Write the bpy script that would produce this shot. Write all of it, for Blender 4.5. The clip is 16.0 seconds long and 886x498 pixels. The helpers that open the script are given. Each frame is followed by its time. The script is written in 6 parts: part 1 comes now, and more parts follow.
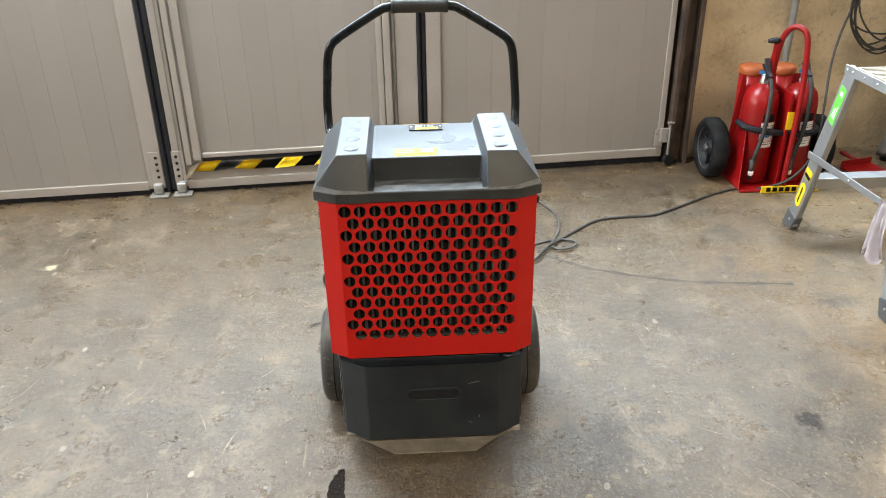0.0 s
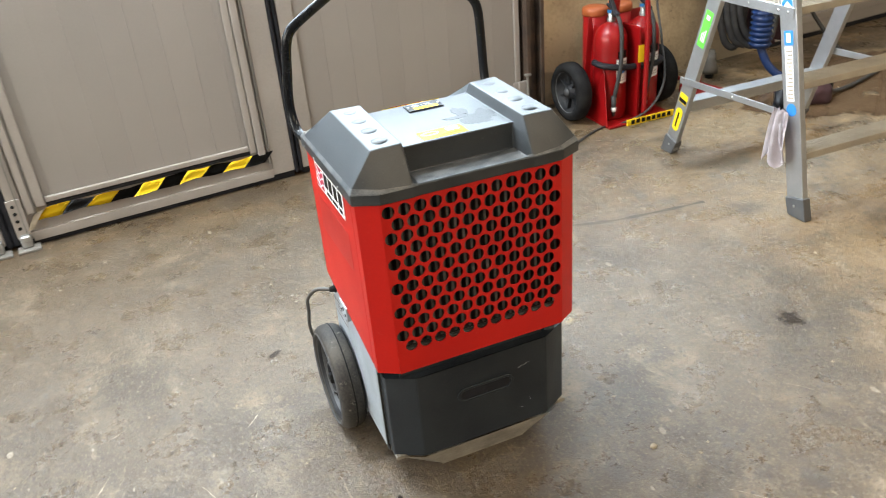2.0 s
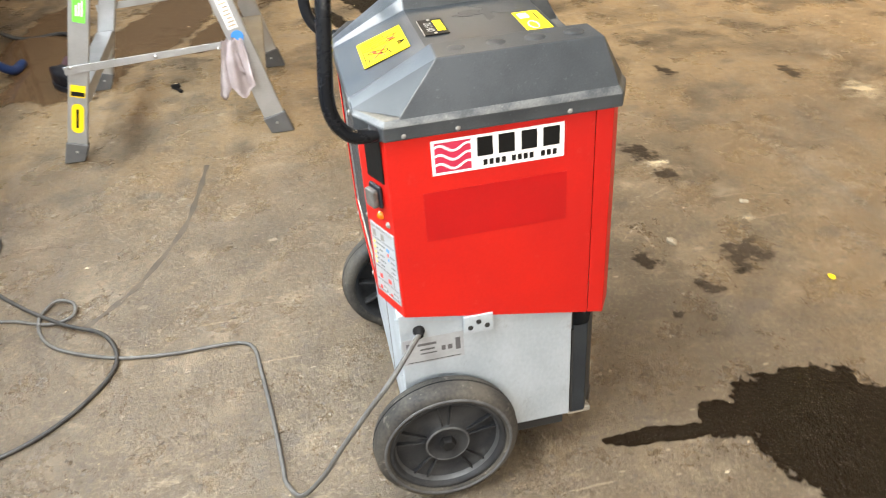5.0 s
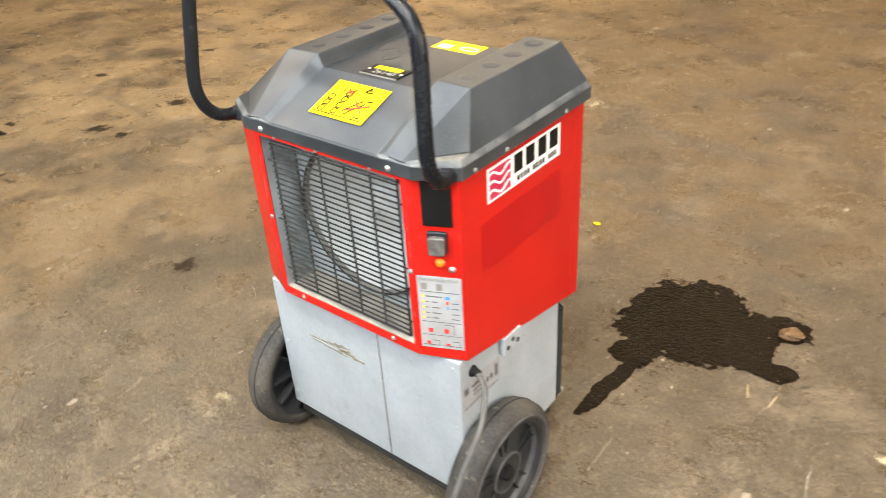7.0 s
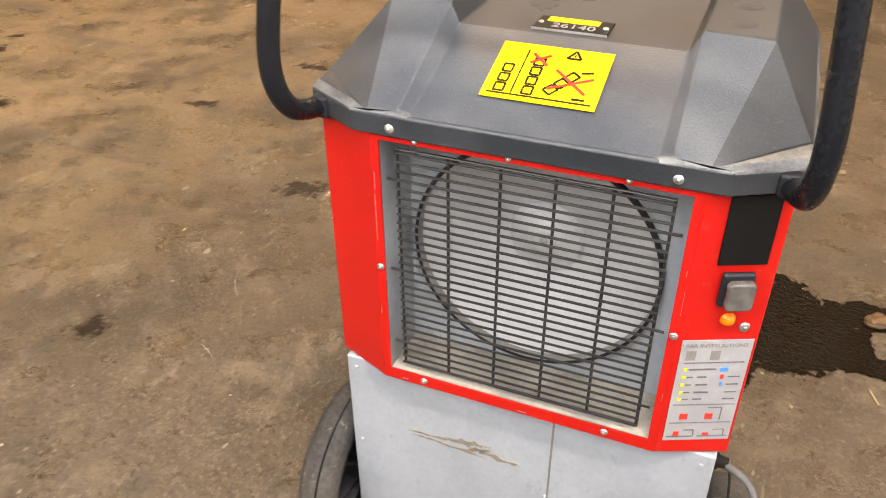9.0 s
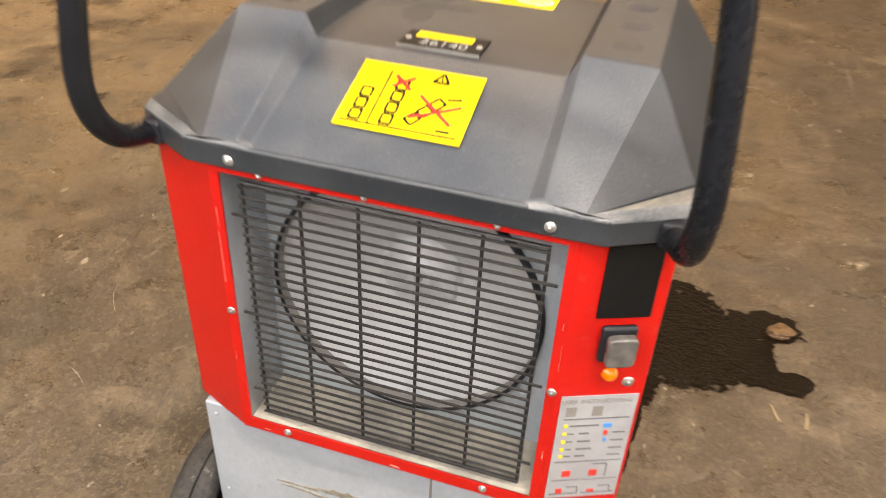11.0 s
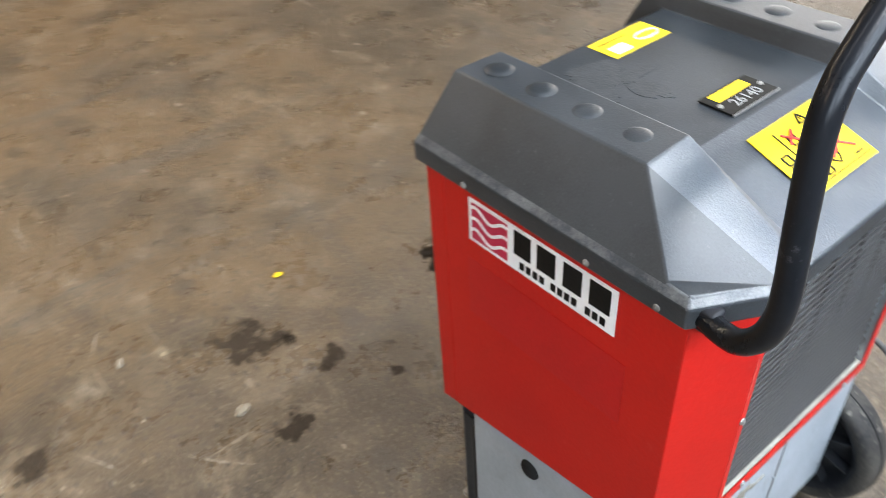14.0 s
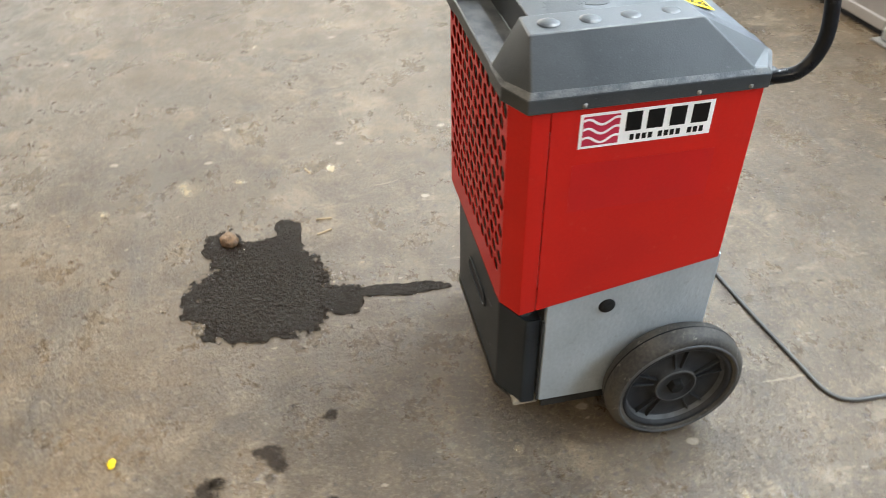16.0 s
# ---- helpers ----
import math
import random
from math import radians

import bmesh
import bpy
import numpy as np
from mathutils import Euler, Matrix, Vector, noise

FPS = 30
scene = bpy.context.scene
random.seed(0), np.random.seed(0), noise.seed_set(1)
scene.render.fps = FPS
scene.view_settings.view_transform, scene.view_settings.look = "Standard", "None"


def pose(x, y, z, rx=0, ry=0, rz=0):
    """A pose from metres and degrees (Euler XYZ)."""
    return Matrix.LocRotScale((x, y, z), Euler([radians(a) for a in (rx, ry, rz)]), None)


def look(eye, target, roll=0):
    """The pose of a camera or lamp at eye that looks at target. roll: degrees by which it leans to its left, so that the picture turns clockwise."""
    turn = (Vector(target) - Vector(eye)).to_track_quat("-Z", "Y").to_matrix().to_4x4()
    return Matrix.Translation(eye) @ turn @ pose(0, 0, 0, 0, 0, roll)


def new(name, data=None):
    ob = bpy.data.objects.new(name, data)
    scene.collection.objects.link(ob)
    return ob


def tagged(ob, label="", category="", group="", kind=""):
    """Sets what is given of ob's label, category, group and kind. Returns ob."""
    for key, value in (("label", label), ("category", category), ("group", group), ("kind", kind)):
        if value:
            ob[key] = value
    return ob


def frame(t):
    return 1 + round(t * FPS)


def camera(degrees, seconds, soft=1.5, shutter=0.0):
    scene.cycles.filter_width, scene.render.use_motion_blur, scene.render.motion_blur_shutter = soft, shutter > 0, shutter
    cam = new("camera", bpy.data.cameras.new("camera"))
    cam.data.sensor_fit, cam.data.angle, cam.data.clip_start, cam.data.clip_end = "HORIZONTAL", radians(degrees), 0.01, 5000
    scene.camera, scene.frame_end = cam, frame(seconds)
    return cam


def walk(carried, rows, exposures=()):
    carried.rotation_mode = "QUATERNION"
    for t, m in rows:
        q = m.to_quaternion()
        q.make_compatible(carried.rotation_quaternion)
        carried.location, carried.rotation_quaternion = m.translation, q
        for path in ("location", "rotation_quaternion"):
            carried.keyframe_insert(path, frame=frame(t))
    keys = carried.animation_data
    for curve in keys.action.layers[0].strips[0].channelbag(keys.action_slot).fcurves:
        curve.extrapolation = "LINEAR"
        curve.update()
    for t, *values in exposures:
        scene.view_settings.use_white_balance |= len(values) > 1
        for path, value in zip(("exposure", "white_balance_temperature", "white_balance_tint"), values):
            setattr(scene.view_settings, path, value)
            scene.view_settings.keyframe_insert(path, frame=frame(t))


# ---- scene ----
cam = camera(58.3, 16.0, soft=0.7, shutter=0.4)
PATH = [
    (0, (-0.043, -1.97, 1.614), (0.034, -0.19, 0.705), -0.9),
    (0.5, (-0.141, -1.986, 1.625), (0.025, -0.209, 0.723), -0.7),
    (1, (-0.301, -2.005, 1.627), (0.011, -0.248, 0.723), -1.5),
    (1.5, (-0.451, -1.945, 1.592), (0.002, -0.235, 0.659), -3.4),
    (2, (-0.646, -1.669, 1.571), (-0.024, -0.036, 0.599), -5.0),
    (2.5, (-0.932, -1.43, 1.525), (-0.075, 0.057, 0.497), -5.4),
    (3, (-1.301, -1.196, 1.529), (-0.163, 0.078, 0.489), -5.0),
    (3.2, (-1.407, -1.126, 1.487), (-0.137, 0.075, 0.515), -5.3),
    (5.3, (-1.464, 0.511, 1.425), (0.138, 0.073, 0.311), -3.8),
    (5.5, (-1.43, 0.581, 1.456), (0.161, 0.056, 0.362), -3.7),
    (6, (-1.35, 0.885, 1.487), (0.1, -0.041, 0.468), -3.6),
    (6.5, (-1.259, 1.104, 1.512), (-0.038, -0.104, 0.487), -2.5),
    (7, (-0.979, 1.127, 1.428), (0.113, -0.174, 0.372), -3.7),
    (7.5, (-0.681, 1.087, 1.38), (0.325, -0.251, 0.285), -5.2),
    (8, (-0.428, 1.159, 1.342), (0.419, -0.284, 0.246), -3.9),
    (8.2, (-0.322, 1.154, 1.339), (0.459, -0.317, 0.232), -3.6),
    (10.5, (-0.165, 0.674, 0.999), (0.377, -0.918, -0.084), 2.6),
    (11, (-0.234, 0.86, 1.231), (0.231, -0.717, 0.092), 2.9),
    (11.5, (-0.236, 1.082, 1.35), (-0.02, -0.604, 0.296), 4.2),
    (12, (-0.088, 1.017, 1.338), (0.032, -0.613, 0.185), 3.4),
    (12.5, (0.181, 1.02, 1.349), (0.19, -0.584, 0.155), 2.9),
    (13, (0.496, 1.115, 1.432), (0.211, -0.466, 0.241), 3.9),
    (13.5, (0.714, 0.887, 1.399), (0.196, -0.648, 0.226), -0.3),
    (14, (0.776, 0.515, 1.401), (-0.159, -0.712, 0.128), -4.0),
    (14.5, (0.823, 0.399, 1.427), (-0.437, -0.312, 0.046), -1.5),
    (15, (1.129, 0.226, 1.533), (-0.313, 0.007, 0.164), 2.7),
    (15.5, (1.238, -0.13, 1.486), (-0.217, -0.116, 0.114), 0.3),
    (16, (1.335, -0.534, 1.492), (-0.175, -0.234, 0.215), -1.0),
]
# the film camera's brightness and white balance on the way: seconds, stops, kelvin, tint
EXPOSURES = [(0.0, 0.19, 6400, 8), (3.0, 0.19, 6600, 9), (5.5, 0.17, 7300, 12), (8.0, -0.09, 8000, 16), (10.5, -0.34, 8700, 30), (11.0, -0.32, 8700, 22), (11.5, -0.21, 7000, 15), (12.0, -0.16, 6500, 14), (13.0, -0.31, 6800, 10), (13.5, -0.33, 6350, 11), (14.0, -0.21, 6400, 13), (15.0, -0.27, 7300, 11), (16.0, -0.03, 6450, 9)]
walk(cam, [(t, look(eye, target, roll)) for t, eye, target, roll in PATH], EXPOSURES)

# ---- light ----
world = bpy.data.worlds.new("hall_world")
world.use_nodes = True
world.node_tree.nodes["Background"].inputs[0].default_value = (0.75, 0.85, 1.0, 1)
world.node_tree.nodes["Background"].inputs[1].default_value = 0.08
scene.world = world

# unseen rows of fluorescent lights along the hall: middle x, y, z, length, watts
# the last two are made up, to warm the south and east floor
TUBE_ROWS = [(-1.6, -0.4, 3.7, 8.0, 12), (-1.0, 1.35, 3.7, 1.6, 200), (1.8, -4.4, 3.7, 6.4, 280), (4.6, -0.6, 3.7, 3.2, 75)]
for x, y, z, length, watts in TUBE_ROWS:
    data = bpy.data.lights.new("unseen_tube_light", "AREA")
    data.shape, data.size, data.size_y, data.energy, data.color = "RECTANGLE", length, 0.15, watts, (0.92, 0.97, 1.0) if y > 1 else (1.0, 0.94, 0.86) if x < 0 else (1.0, 0.80, 0.55)
    new("unseen_tube_light", data).matrix_world = pose(x, y, z - 0.06)

GATES = pose(0, 2.06, 0, 0, 0, 5.1)     # the gates' plane: x along them, y into them
# unseen windows, added for daylight: pose of the middle (looking into the hall along -z), width, height, watts
UNSEEN_WINDOWS = [(GATES @ pose(x, -0.05, 2.55, -90), 1.32, 1.9, p) for x, p in ((-3.75, 35), (-2.15, 45), (-0.65, 65), (0.70, 120), (2.5, 120))] + [
    (pose(-6.97, 0.3, 2.5, 0, -90, 0), 2.0, 2.6, 180), (pose(-6.97, -3.2, 2.5, 0, -90, 0), 2.0, 2.6, 185), (GATES @ pose(7.7, -0.05, 1.75, -90), 0.7, 0.6, 15)]
for m, w, h, watts in UNSEEN_WINDOWS:
    data = bpy.data.lights.new("window_daylight", "AREA")
    data.shape, data.size, data.size_y, data.energy, data.color = "RECTANGLE", w, h, watts, (0.74, 0.88, 1.0) if m.translation.x > -6 else (1.0, 0.90, 0.76)
    new("window_daylight", data).matrix_world = m


# ---- materials ----
def mat(name, a, b=None, rough=0.5, rough2=None, metal=0.0, scale=6.0, fine=120.0, bump=0.15, spots=None, spot_amount=0.5,
        spec=0.5, edge=None, stretch=(1, 1, 1), blend=(0.35, 0.65), coat=0.0, vary=0.0, spun=0.0):
    """Two colours mixed by a broad and a fine noise, with its own grain relief, and optional worn spots."""
    m = bpy.data.materials.new(name)
    m.use_nodes = True
    nt = m.node_tree
    n, link = nt.nodes, nt.links
    p = n["Principled BSDF"]
    b = b or tuple(c * 0.8 for c in a)
    co = n.new("ShaderNodeTexCoord")
    mp = n.new("ShaderNodeMapping")
    mp.inputs["Scale"].default_value = stretch
    link.new(co.outputs["Object"], mp.inputs[0])
    big, small = n.new("ShaderNodeTexNoise"), n.new("ShaderNodeTexNoise")
    big.inputs["Scale"].default_value, big.inputs["Detail"].default_value = scale, 8
    small.inputs["Scale"].default_value, small.inputs["Detail"].default_value = fine, 4
    link.new(mp.outputs[0], big.inputs["Vector"])
    link.new(mp.outputs[0], small.inputs["Vector"])
    mix = n.new("ShaderNodeMath")
    mix.operation = "MULTIPLY_ADD"
    link.new(small.outputs[0], mix.inputs[0])
    mix.inputs[1].default_value = 0.35
    link.new(big.outputs[0], mix.inputs[2])
    ramp = n.new("ShaderNodeMapRange")
    ramp.inputs[1].default_value, ramp.inputs[2].default_value = blend[0] + 0.17, blend[1] + 0.17
    link.new(mix.outputs[0], ramp.inputs[0])
    col = n.new("ShaderNodeMix")
    col.data_type = "RGBA"
    col.inputs[6].default_value, col.inputs[7].default_value = (*a, 1), (*b, 1)
    link.new(ramp.outputs[0], col.inputs[0])
    out = col.outputs[2]
    if spots:
        vn = n.new("ShaderNodeTexNoise")
        vn.inputs["Scale"].default_value, vn.inputs["Detail"].default_value, vn.inputs["Roughness"].default_value = fine * 0.25, 6, 0.75
        link.new(mp.outputs[0], vn.inputs["Vector"])
        vr = n.new("ShaderNodeMapRange")
        vr.inputs[1].default_value, vr.inputs[2].default_value, vr.inputs[4].default_value = 0.60, 0.72, spot_amount
        link.new(vn.outputs[0], vr.inputs[0])
        sm = n.new("ShaderNodeMix")
        sm.data_type = "RGBA"
        sm.inputs[7].default_value = (*spots, 1)
        link.new(vr.outputs[0], sm.inputs[0])
        link.new(out, sm.inputs[6])
        out = sm.outputs[2]
    if edge:
        geo, er = n.new("ShaderNodeNewGeometry"), n.new("ShaderNodeMapRange")
        er.inputs[1].default_value, er.inputs[2].default_value, er.inputs[4].default_value = 0.52, 0.60, 0.75
        link.new(geo.outputs["Pointiness"], er.inputs[0])
        em = n.new("ShaderNodeMix")
        em.data_type = "RGBA"
        em.inputs[7].default_value = (*edge, 1)
        link.new(er.outputs[0], em.inputs[0])
        link.new(out, em.inputs[6])
        out = em.outputs[2]
    if vary:
        info, hsv = n.new("ShaderNodeObjectInfo"), n.new("ShaderNodeHueSaturation")
        rng = n.new("ShaderNodeMapRange")
        rng.inputs[3].default_value, rng.inputs[4].default_value = 1 - vary, 1 + vary
        link.new(info.outputs["Random"], rng.inputs[0])
        link.new(rng.outputs[0], hsv.inputs["Value"])
        link.new(out, hsv.inputs["Color"])
        out = hsv.outputs[0]
    link.new(out, p.inputs["Base Color"])
    rr = n.new("ShaderNodeMapRange")
    rr.inputs[3].default_value, rr.inputs[4].default_value = rough, rough2 if rough2 is not None else min(1, rough + 0.15)
    link.new(mix.outputs[0], rr.inputs[0])
    link.new(rr.outputs[0], p.inputs["Roughness"])
    p.inputs["Metallic"].default_value = metal
    p.inputs["Specular IOR Level"].default_value = spec
    p.inputs["Coat Weight"].default_value = coat
    if spun:    # turned on a lathe: fine rings round the y axis
        tan = n.new("ShaderNodeTangent")
        tan.direction_type, tan.axis = "RADIAL", "Y"
        link.new(tan.outputs[0], p.inputs["Tangent"])
        p.inputs["Anisotropic"].default_value = spun
    bp = n.new("ShaderNodeBump")
    bp.inputs["Strength"].default_value, bp.inputs["Distance"].default_value = bump, 0.002
    link.new(small.outputs[0], bp.inputs["Height"])
    link.new(bp.outputs[0], p.inputs["Normal"])
    return m


def glow(name, colour, strength):
    m = bpy.data.materials.new(name)
    m.use_nodes = True
    p = m.node_tree.nodes["Principled BSDF"]
    p.inputs["Base Color"].default_value = p.inputs["Emission Color"].default_value = (*colour, 1)
    p.inputs["Emission Strength"].default_value = strength
    return m


RED = mat("red_paint", (0.45, 0.010, 0.006), (0.39, 0.008, 0.006), 0.32, 0.45, spec=0.28, scale=5, fine=160, bump=0.12, spots=(0.62, 0.10, 0.07), spot_amount=0.2)
RED_DEEP = mat("red_paint_unfaded", (0.37, 0.003, 0.004), (0.33, 0.003, 0.004), 0.28, 0.38, spec=0.35, scale=5, fine=160, bump=0.08)
HOOD = mat("grey_moulded_plastic", (0.011, 0.015, 0.019), (0.027, 0.032, 0.037), 0.34, 0.48, scale=9, fine=380, bump=0.15, spots=(0.085, 0.09, 0.095), spot_amount=0.45, spec=0.5, edge=(0.12, 0.125, 0.13))
RED_MID = mat("red_paint_half_faded", (0.415, 0.005, 0.006), (0.36, 0.005, 0.006), 0.28, 0.40, spec=0.35, scale=5, fine=160, bump=0.1)
CHIP = mat("bare_paint_chip", (0.62, 0.30, 0.24), (0.60, 0.12, 0.09), 0.6, 0.8, scale=80)
# paler copy of the hood plastic: daylight on the back slopes put into colour
HOOD_PALE = mat("dusty_daylit_plastic", (0.036, 0.046, 0.060), (0.070, 0.080, 0.090), 0.28, 0.44, scale=9, fine=380, bump=0.3, spots=(0.13, 0.135, 0.138), spot_amount=0.45, spec=0.65)
LEDGE = mat("rubbed_plastic_ledge", (0.03, 0.036, 0.043), (0.11, 0.115, 0.118), 0.35, 0.5, scale=30, fine=300, bump=0.3, spots=(0.20, 0.20, 0.195), spot_amount=0.6, spec=0.6)
TANK = mat("dark_tank_plastic", (0.010, 0.014, 0.020), (0.021, 0.027, 0.034), 0.34, 0.48, scale=8, fine=300, bump=0.3, spots=(0.07, 0.072, 0.074), spot_amount=0.4, spec=0.4)
GALV = mat("galvanised_sheet", (0.385, 0.43, 0.475), (0.32, 0.36, 0.395), 0.38, 0.55, metal=0.25, scale=8, fine=120, bump=0.5, spots=(0.28, 0.285, 0.28), spot_amount=0.6, stretch=(1, 1, 0.8))
ZINC = mat("bright_zinc", (0.50, 0.51, 0.51), (0.34, 0.33, 0.31), 0.32, 0.5, metal=0.85, scale=20, fine=200, bump=0.05)
RUBBER = mat("tyre_rubber", (0.008, 0.008, 0.009), (0.020, 0.020, 0.020), 0.55, 0.75, scale=14, fine=160, bump=0.35, spots=(0.05, 0.047, 0.043), spot_amount=0.35, spec=0.06)
TYRE = mat("dusty_tyre_rubber", (0.020, 0.020, 0.021), (0.075, 0.068, 0.058), 0.55, 0.75, scale=7, fine=150, bump=0.4, spots=(0.30, 0.275, 0.235), spot_amount=0.65, spec=0.25)
RIM = mat("black_rim_plastic", (0.013, 0.014, 0.017), (0.030, 0.031, 0.033), 0.42, 0.6, scale=16, fine=220, bump=0.15, spots=(0.11, 0.11, 0.11), spot_amount=0.2, spec=0.2)
WORN = mat("worn_rim_edge", (0.075, 0.078, 0.082), (0.040, 0.040, 0.043), 0.45, 0.6, scale=30, fine=220)
BLACKTUBE = mat("black_painted_tube", (0.005, 0.006, 0.008), (0.009, 0.010, 0.012), 0.2, 0.32, scale=12, fine=200, bump=0.05, spec=0.2, spots=(0.10, 0.10, 0.11), spot_amount=0.5)
GRIP = mat("black_rubber_grip", (0.008, 0.008, 0.009), (0.016, 0.015, 0.015), 0.6, 0.8, scale=30, fine=300, bump=0.5)
WIRE = mat("black_wire", (0.006, 0.006, 0.007), (0.016, 0.015, 0.014), 0.4, 0.6, scale=40, fine=200)
# near-black for hollows, gaps and the underside: shade put into the colour
DARK = mat("shade_black", (0.010, 0.010, 0.011), (0.02, 0.02, 0.02), 0.7, 0.9)
FIN = mat("coil_fin", (0.15, 0.16, 0.155), (0.05, 0.055, 0.052), 0.4, 0.6, metal=0.6, scale=18, fine=160)
BLADE = mat("fan_metal", (0.58, 0.60, 0.62), (0.48, 0.50, 0.52), 0.45, 0.55, metal=0.45, scale=10, fine=180, bump=0.05, spun=0.35)
YELLOW = mat("yellow_sticker", (0.86, 0.60, 0.012), (0.76, 0.52, 0.014), 0.5, 0.65, spec=0.25, scale=12, fine=200, bump=0.03)
WHITE = mat("white_sticker", (0.80, 0.80, 0.79), (0.72, 0.72, 0.72), 0.35, 0.5, scale=18, fine=200, bump=0.03)
CRIMSON = mat("crimson_print", (0.42, 0.012, 0.05), (0.36, 0.012, 0.04), 0.4, 0.5)
INK = mat("black_print", (0.004, 0.004, 0.004), (0.007, 0.007, 0.007), 0.4, 0.55, spec=0.15)
REDINK = mat("red_print", (0.60, 0.03, 0.02), (0.5, 0.03, 0.02), 0.4, 0.55)
GREYLABEL = mat("silver_label", (0.34, 0.355, 0.37), (0.29, 0.30, 0.315), 0.35, 0.5, metal=0.2, scale=20)
GREYINK = mat("grey_print", (0.07, 0.07, 0.075), (0.12, 0.12, 0.125), 0.5, 0.6)
BLUEINK = mat("blue_print", (0.03, 0.22, 0.62), (0.03, 0.2, 0.55), 0.4, 0.55)
GREEN = mat("green_sticker", (0.13, 0.60, 0.06), (0.11, 0.52, 0.05), 0.4, 0.55)
SWITCH = mat("clear_switch_cover", (0.10, 0.095, 0.088), (0.065, 0.062, 0.06), 0.15, 0.25, scale=60)
AMBER = mat("amber_lens", (0.72, 0.16, 0.006), (0.6, 0.12, 0.006), 0.12, 0.2, scale=60)
CORD = mat("grey_cord", (0.10, 0.098, 0.094), (0.065, 0.064, 0.062), 0.5, 0.7, scale=20)
CABLE = mat("black_cable", (0.018, 0.018, 0.019), (0.04, 0.038, 0.036), 0.5, 0.7, scale=20)
ALU = mat("aluminium_profile", (0.46, 0.47, 0.48), (0.37, 0.38, 0.39), 0.30, 0.45, metal=0.75, scale=9, fine=150, bump=0.08, spots=(0.40, 0.40, 0.39), spot_amount=0.4)
STEP = mat("ribbed_aluminium_step", (0.33, 0.29, 0.225), (0.26, 0.23, 0.185), 0.5, 0.65, metal=0.15, scale=12, fine=200, bump=0.4, spots=(0.42, 0.38, 0.32), spot_amount=0.5)
FOOTRUB = mat("grey_rubber_foot", (0.06, 0.062, 0.066), (0.085, 0.085, 0.085), 0.55, 0.7, scale=20)
GATE = mat("grey_gate_panel", (0.250, 0.226, 0.208), (0.226, 0.204, 0.188), 0.36, 0.5, scale=1.3, fine=120, bump=0.06, vary=0.03)
GATEALU = mat("grey_gate_profile", (0.32, 0.291, 0.268), (0.275, 0.250, 0.230), 0.34, 0.5, metal=0.15, scale=3, fine=120, bump=0.05, spots=(0.25, 0.24, 0.22), spot_amount=0.4)
GASKET = mat("black_gasket", (0.006, 0.007, 0.010), (0.012, 0.013, 0.018), 0.4, 0.55, spec=0.3, scale=8, fine=90, bump=0.2, spots=(0.14, 0.14, 0.14), spot_amount=0.35)
RUST = mat("rusty_steel", (0.028, 0.020, 0.016), (0.075, 0.048, 0.032), 0.6, 0.8, scale=9, fine=80, bump=0.5, spots=(0.02, 0.018, 0.016), spot_amount=0.8)
PLASTER = mat("beige_plaster", (0.49, 0.39, 0.25), (0.32, 0.25, 0.16), 0.75, 0.9, scale=3.4, fine=56, bump=0.6, spots=(0.12, 0.09, 0.06), spot_amount=0.75, blend=(0.42, 0.68))
HALL = mat("hall_wall", (0.24, 0.21, 0.17), (0.20, 0.175, 0.14), 0.8, 0.9, scale=1.2, fine=40, bump=0.2)
ROOF = mat("hall_roof", (0.14, 0.135, 0.13), (0.11, 0.105, 0.10), 0.7, 0.85, scale=1.2, fine=40)
EXRED = mat("extinguisher_red", (0.25, 0.004, 0.005), (0.19, 0.004, 0.005), 0.22, 0.34, spec=0.4, scale=6, fine=100, bump=0.03)
ORANGE = mat("orange_lid", (0.36, 0.085, 0.018), (0.29, 0.07, 0.018), 0.45, 0.6, scale=12)
CLOTH = mat("dirty_cloth", (0.66, 0.60, 0.62), (0.52, 0.45, 0.46), 0.85, 0.95, scale=16, fine=400, bump=0.4, spots=(0.34, 0.26, 0.25), spot_amount=0.6)
MAUVE = mat("mauve_fabric", (0.075, 0.034, 0.042), (0.045, 0.022, 0.028), 0.85, 0.95, scale=12, fine=300, bump=0.4)
BLUEHOSE = mat("blue_hose", (0.010, 0.036, 0.13), (0.008, 0.026, 0.10), 0.3, 0.45, scale=20)
PIPE = mat("grey_pipe", (0.20, 0.19, 0.175), (0.15, 0.145, 0.135), 0.45, 0.6, scale=14)
TIN = mat("tin_can", (0.48, 0.46, 0.42), (0.38, 0.36, 0.33), 0.35, 0.5, metal=0.5, scale=30)
NOZZLE = mat("dull_brown_plastic", (0.105, 0.094, 0.078), (0.075, 0.068, 0.058), 0.5, 0.65, scale=14)
WOOD = mat("wood_chip", (0.36, 0.28, 0.17), (0.26, 0.20, 0.12), 0.7, 0.85, scale=40)
PALE = mat("pale_stone", (0.40, 0.34, 0.25), (0.30, 0.25, 0.18), 0.8, 0.9, scale=40, vary=0.3)
BROWN = mat("brown_lump", (0.17, 0.095, 0.040), (0.07, 0.038, 0.018), 0.35, 0.6, scale=60, fine=260, bump=1.0, spots=(0.45, 0.32, 0.18), spot_amount=0.5)


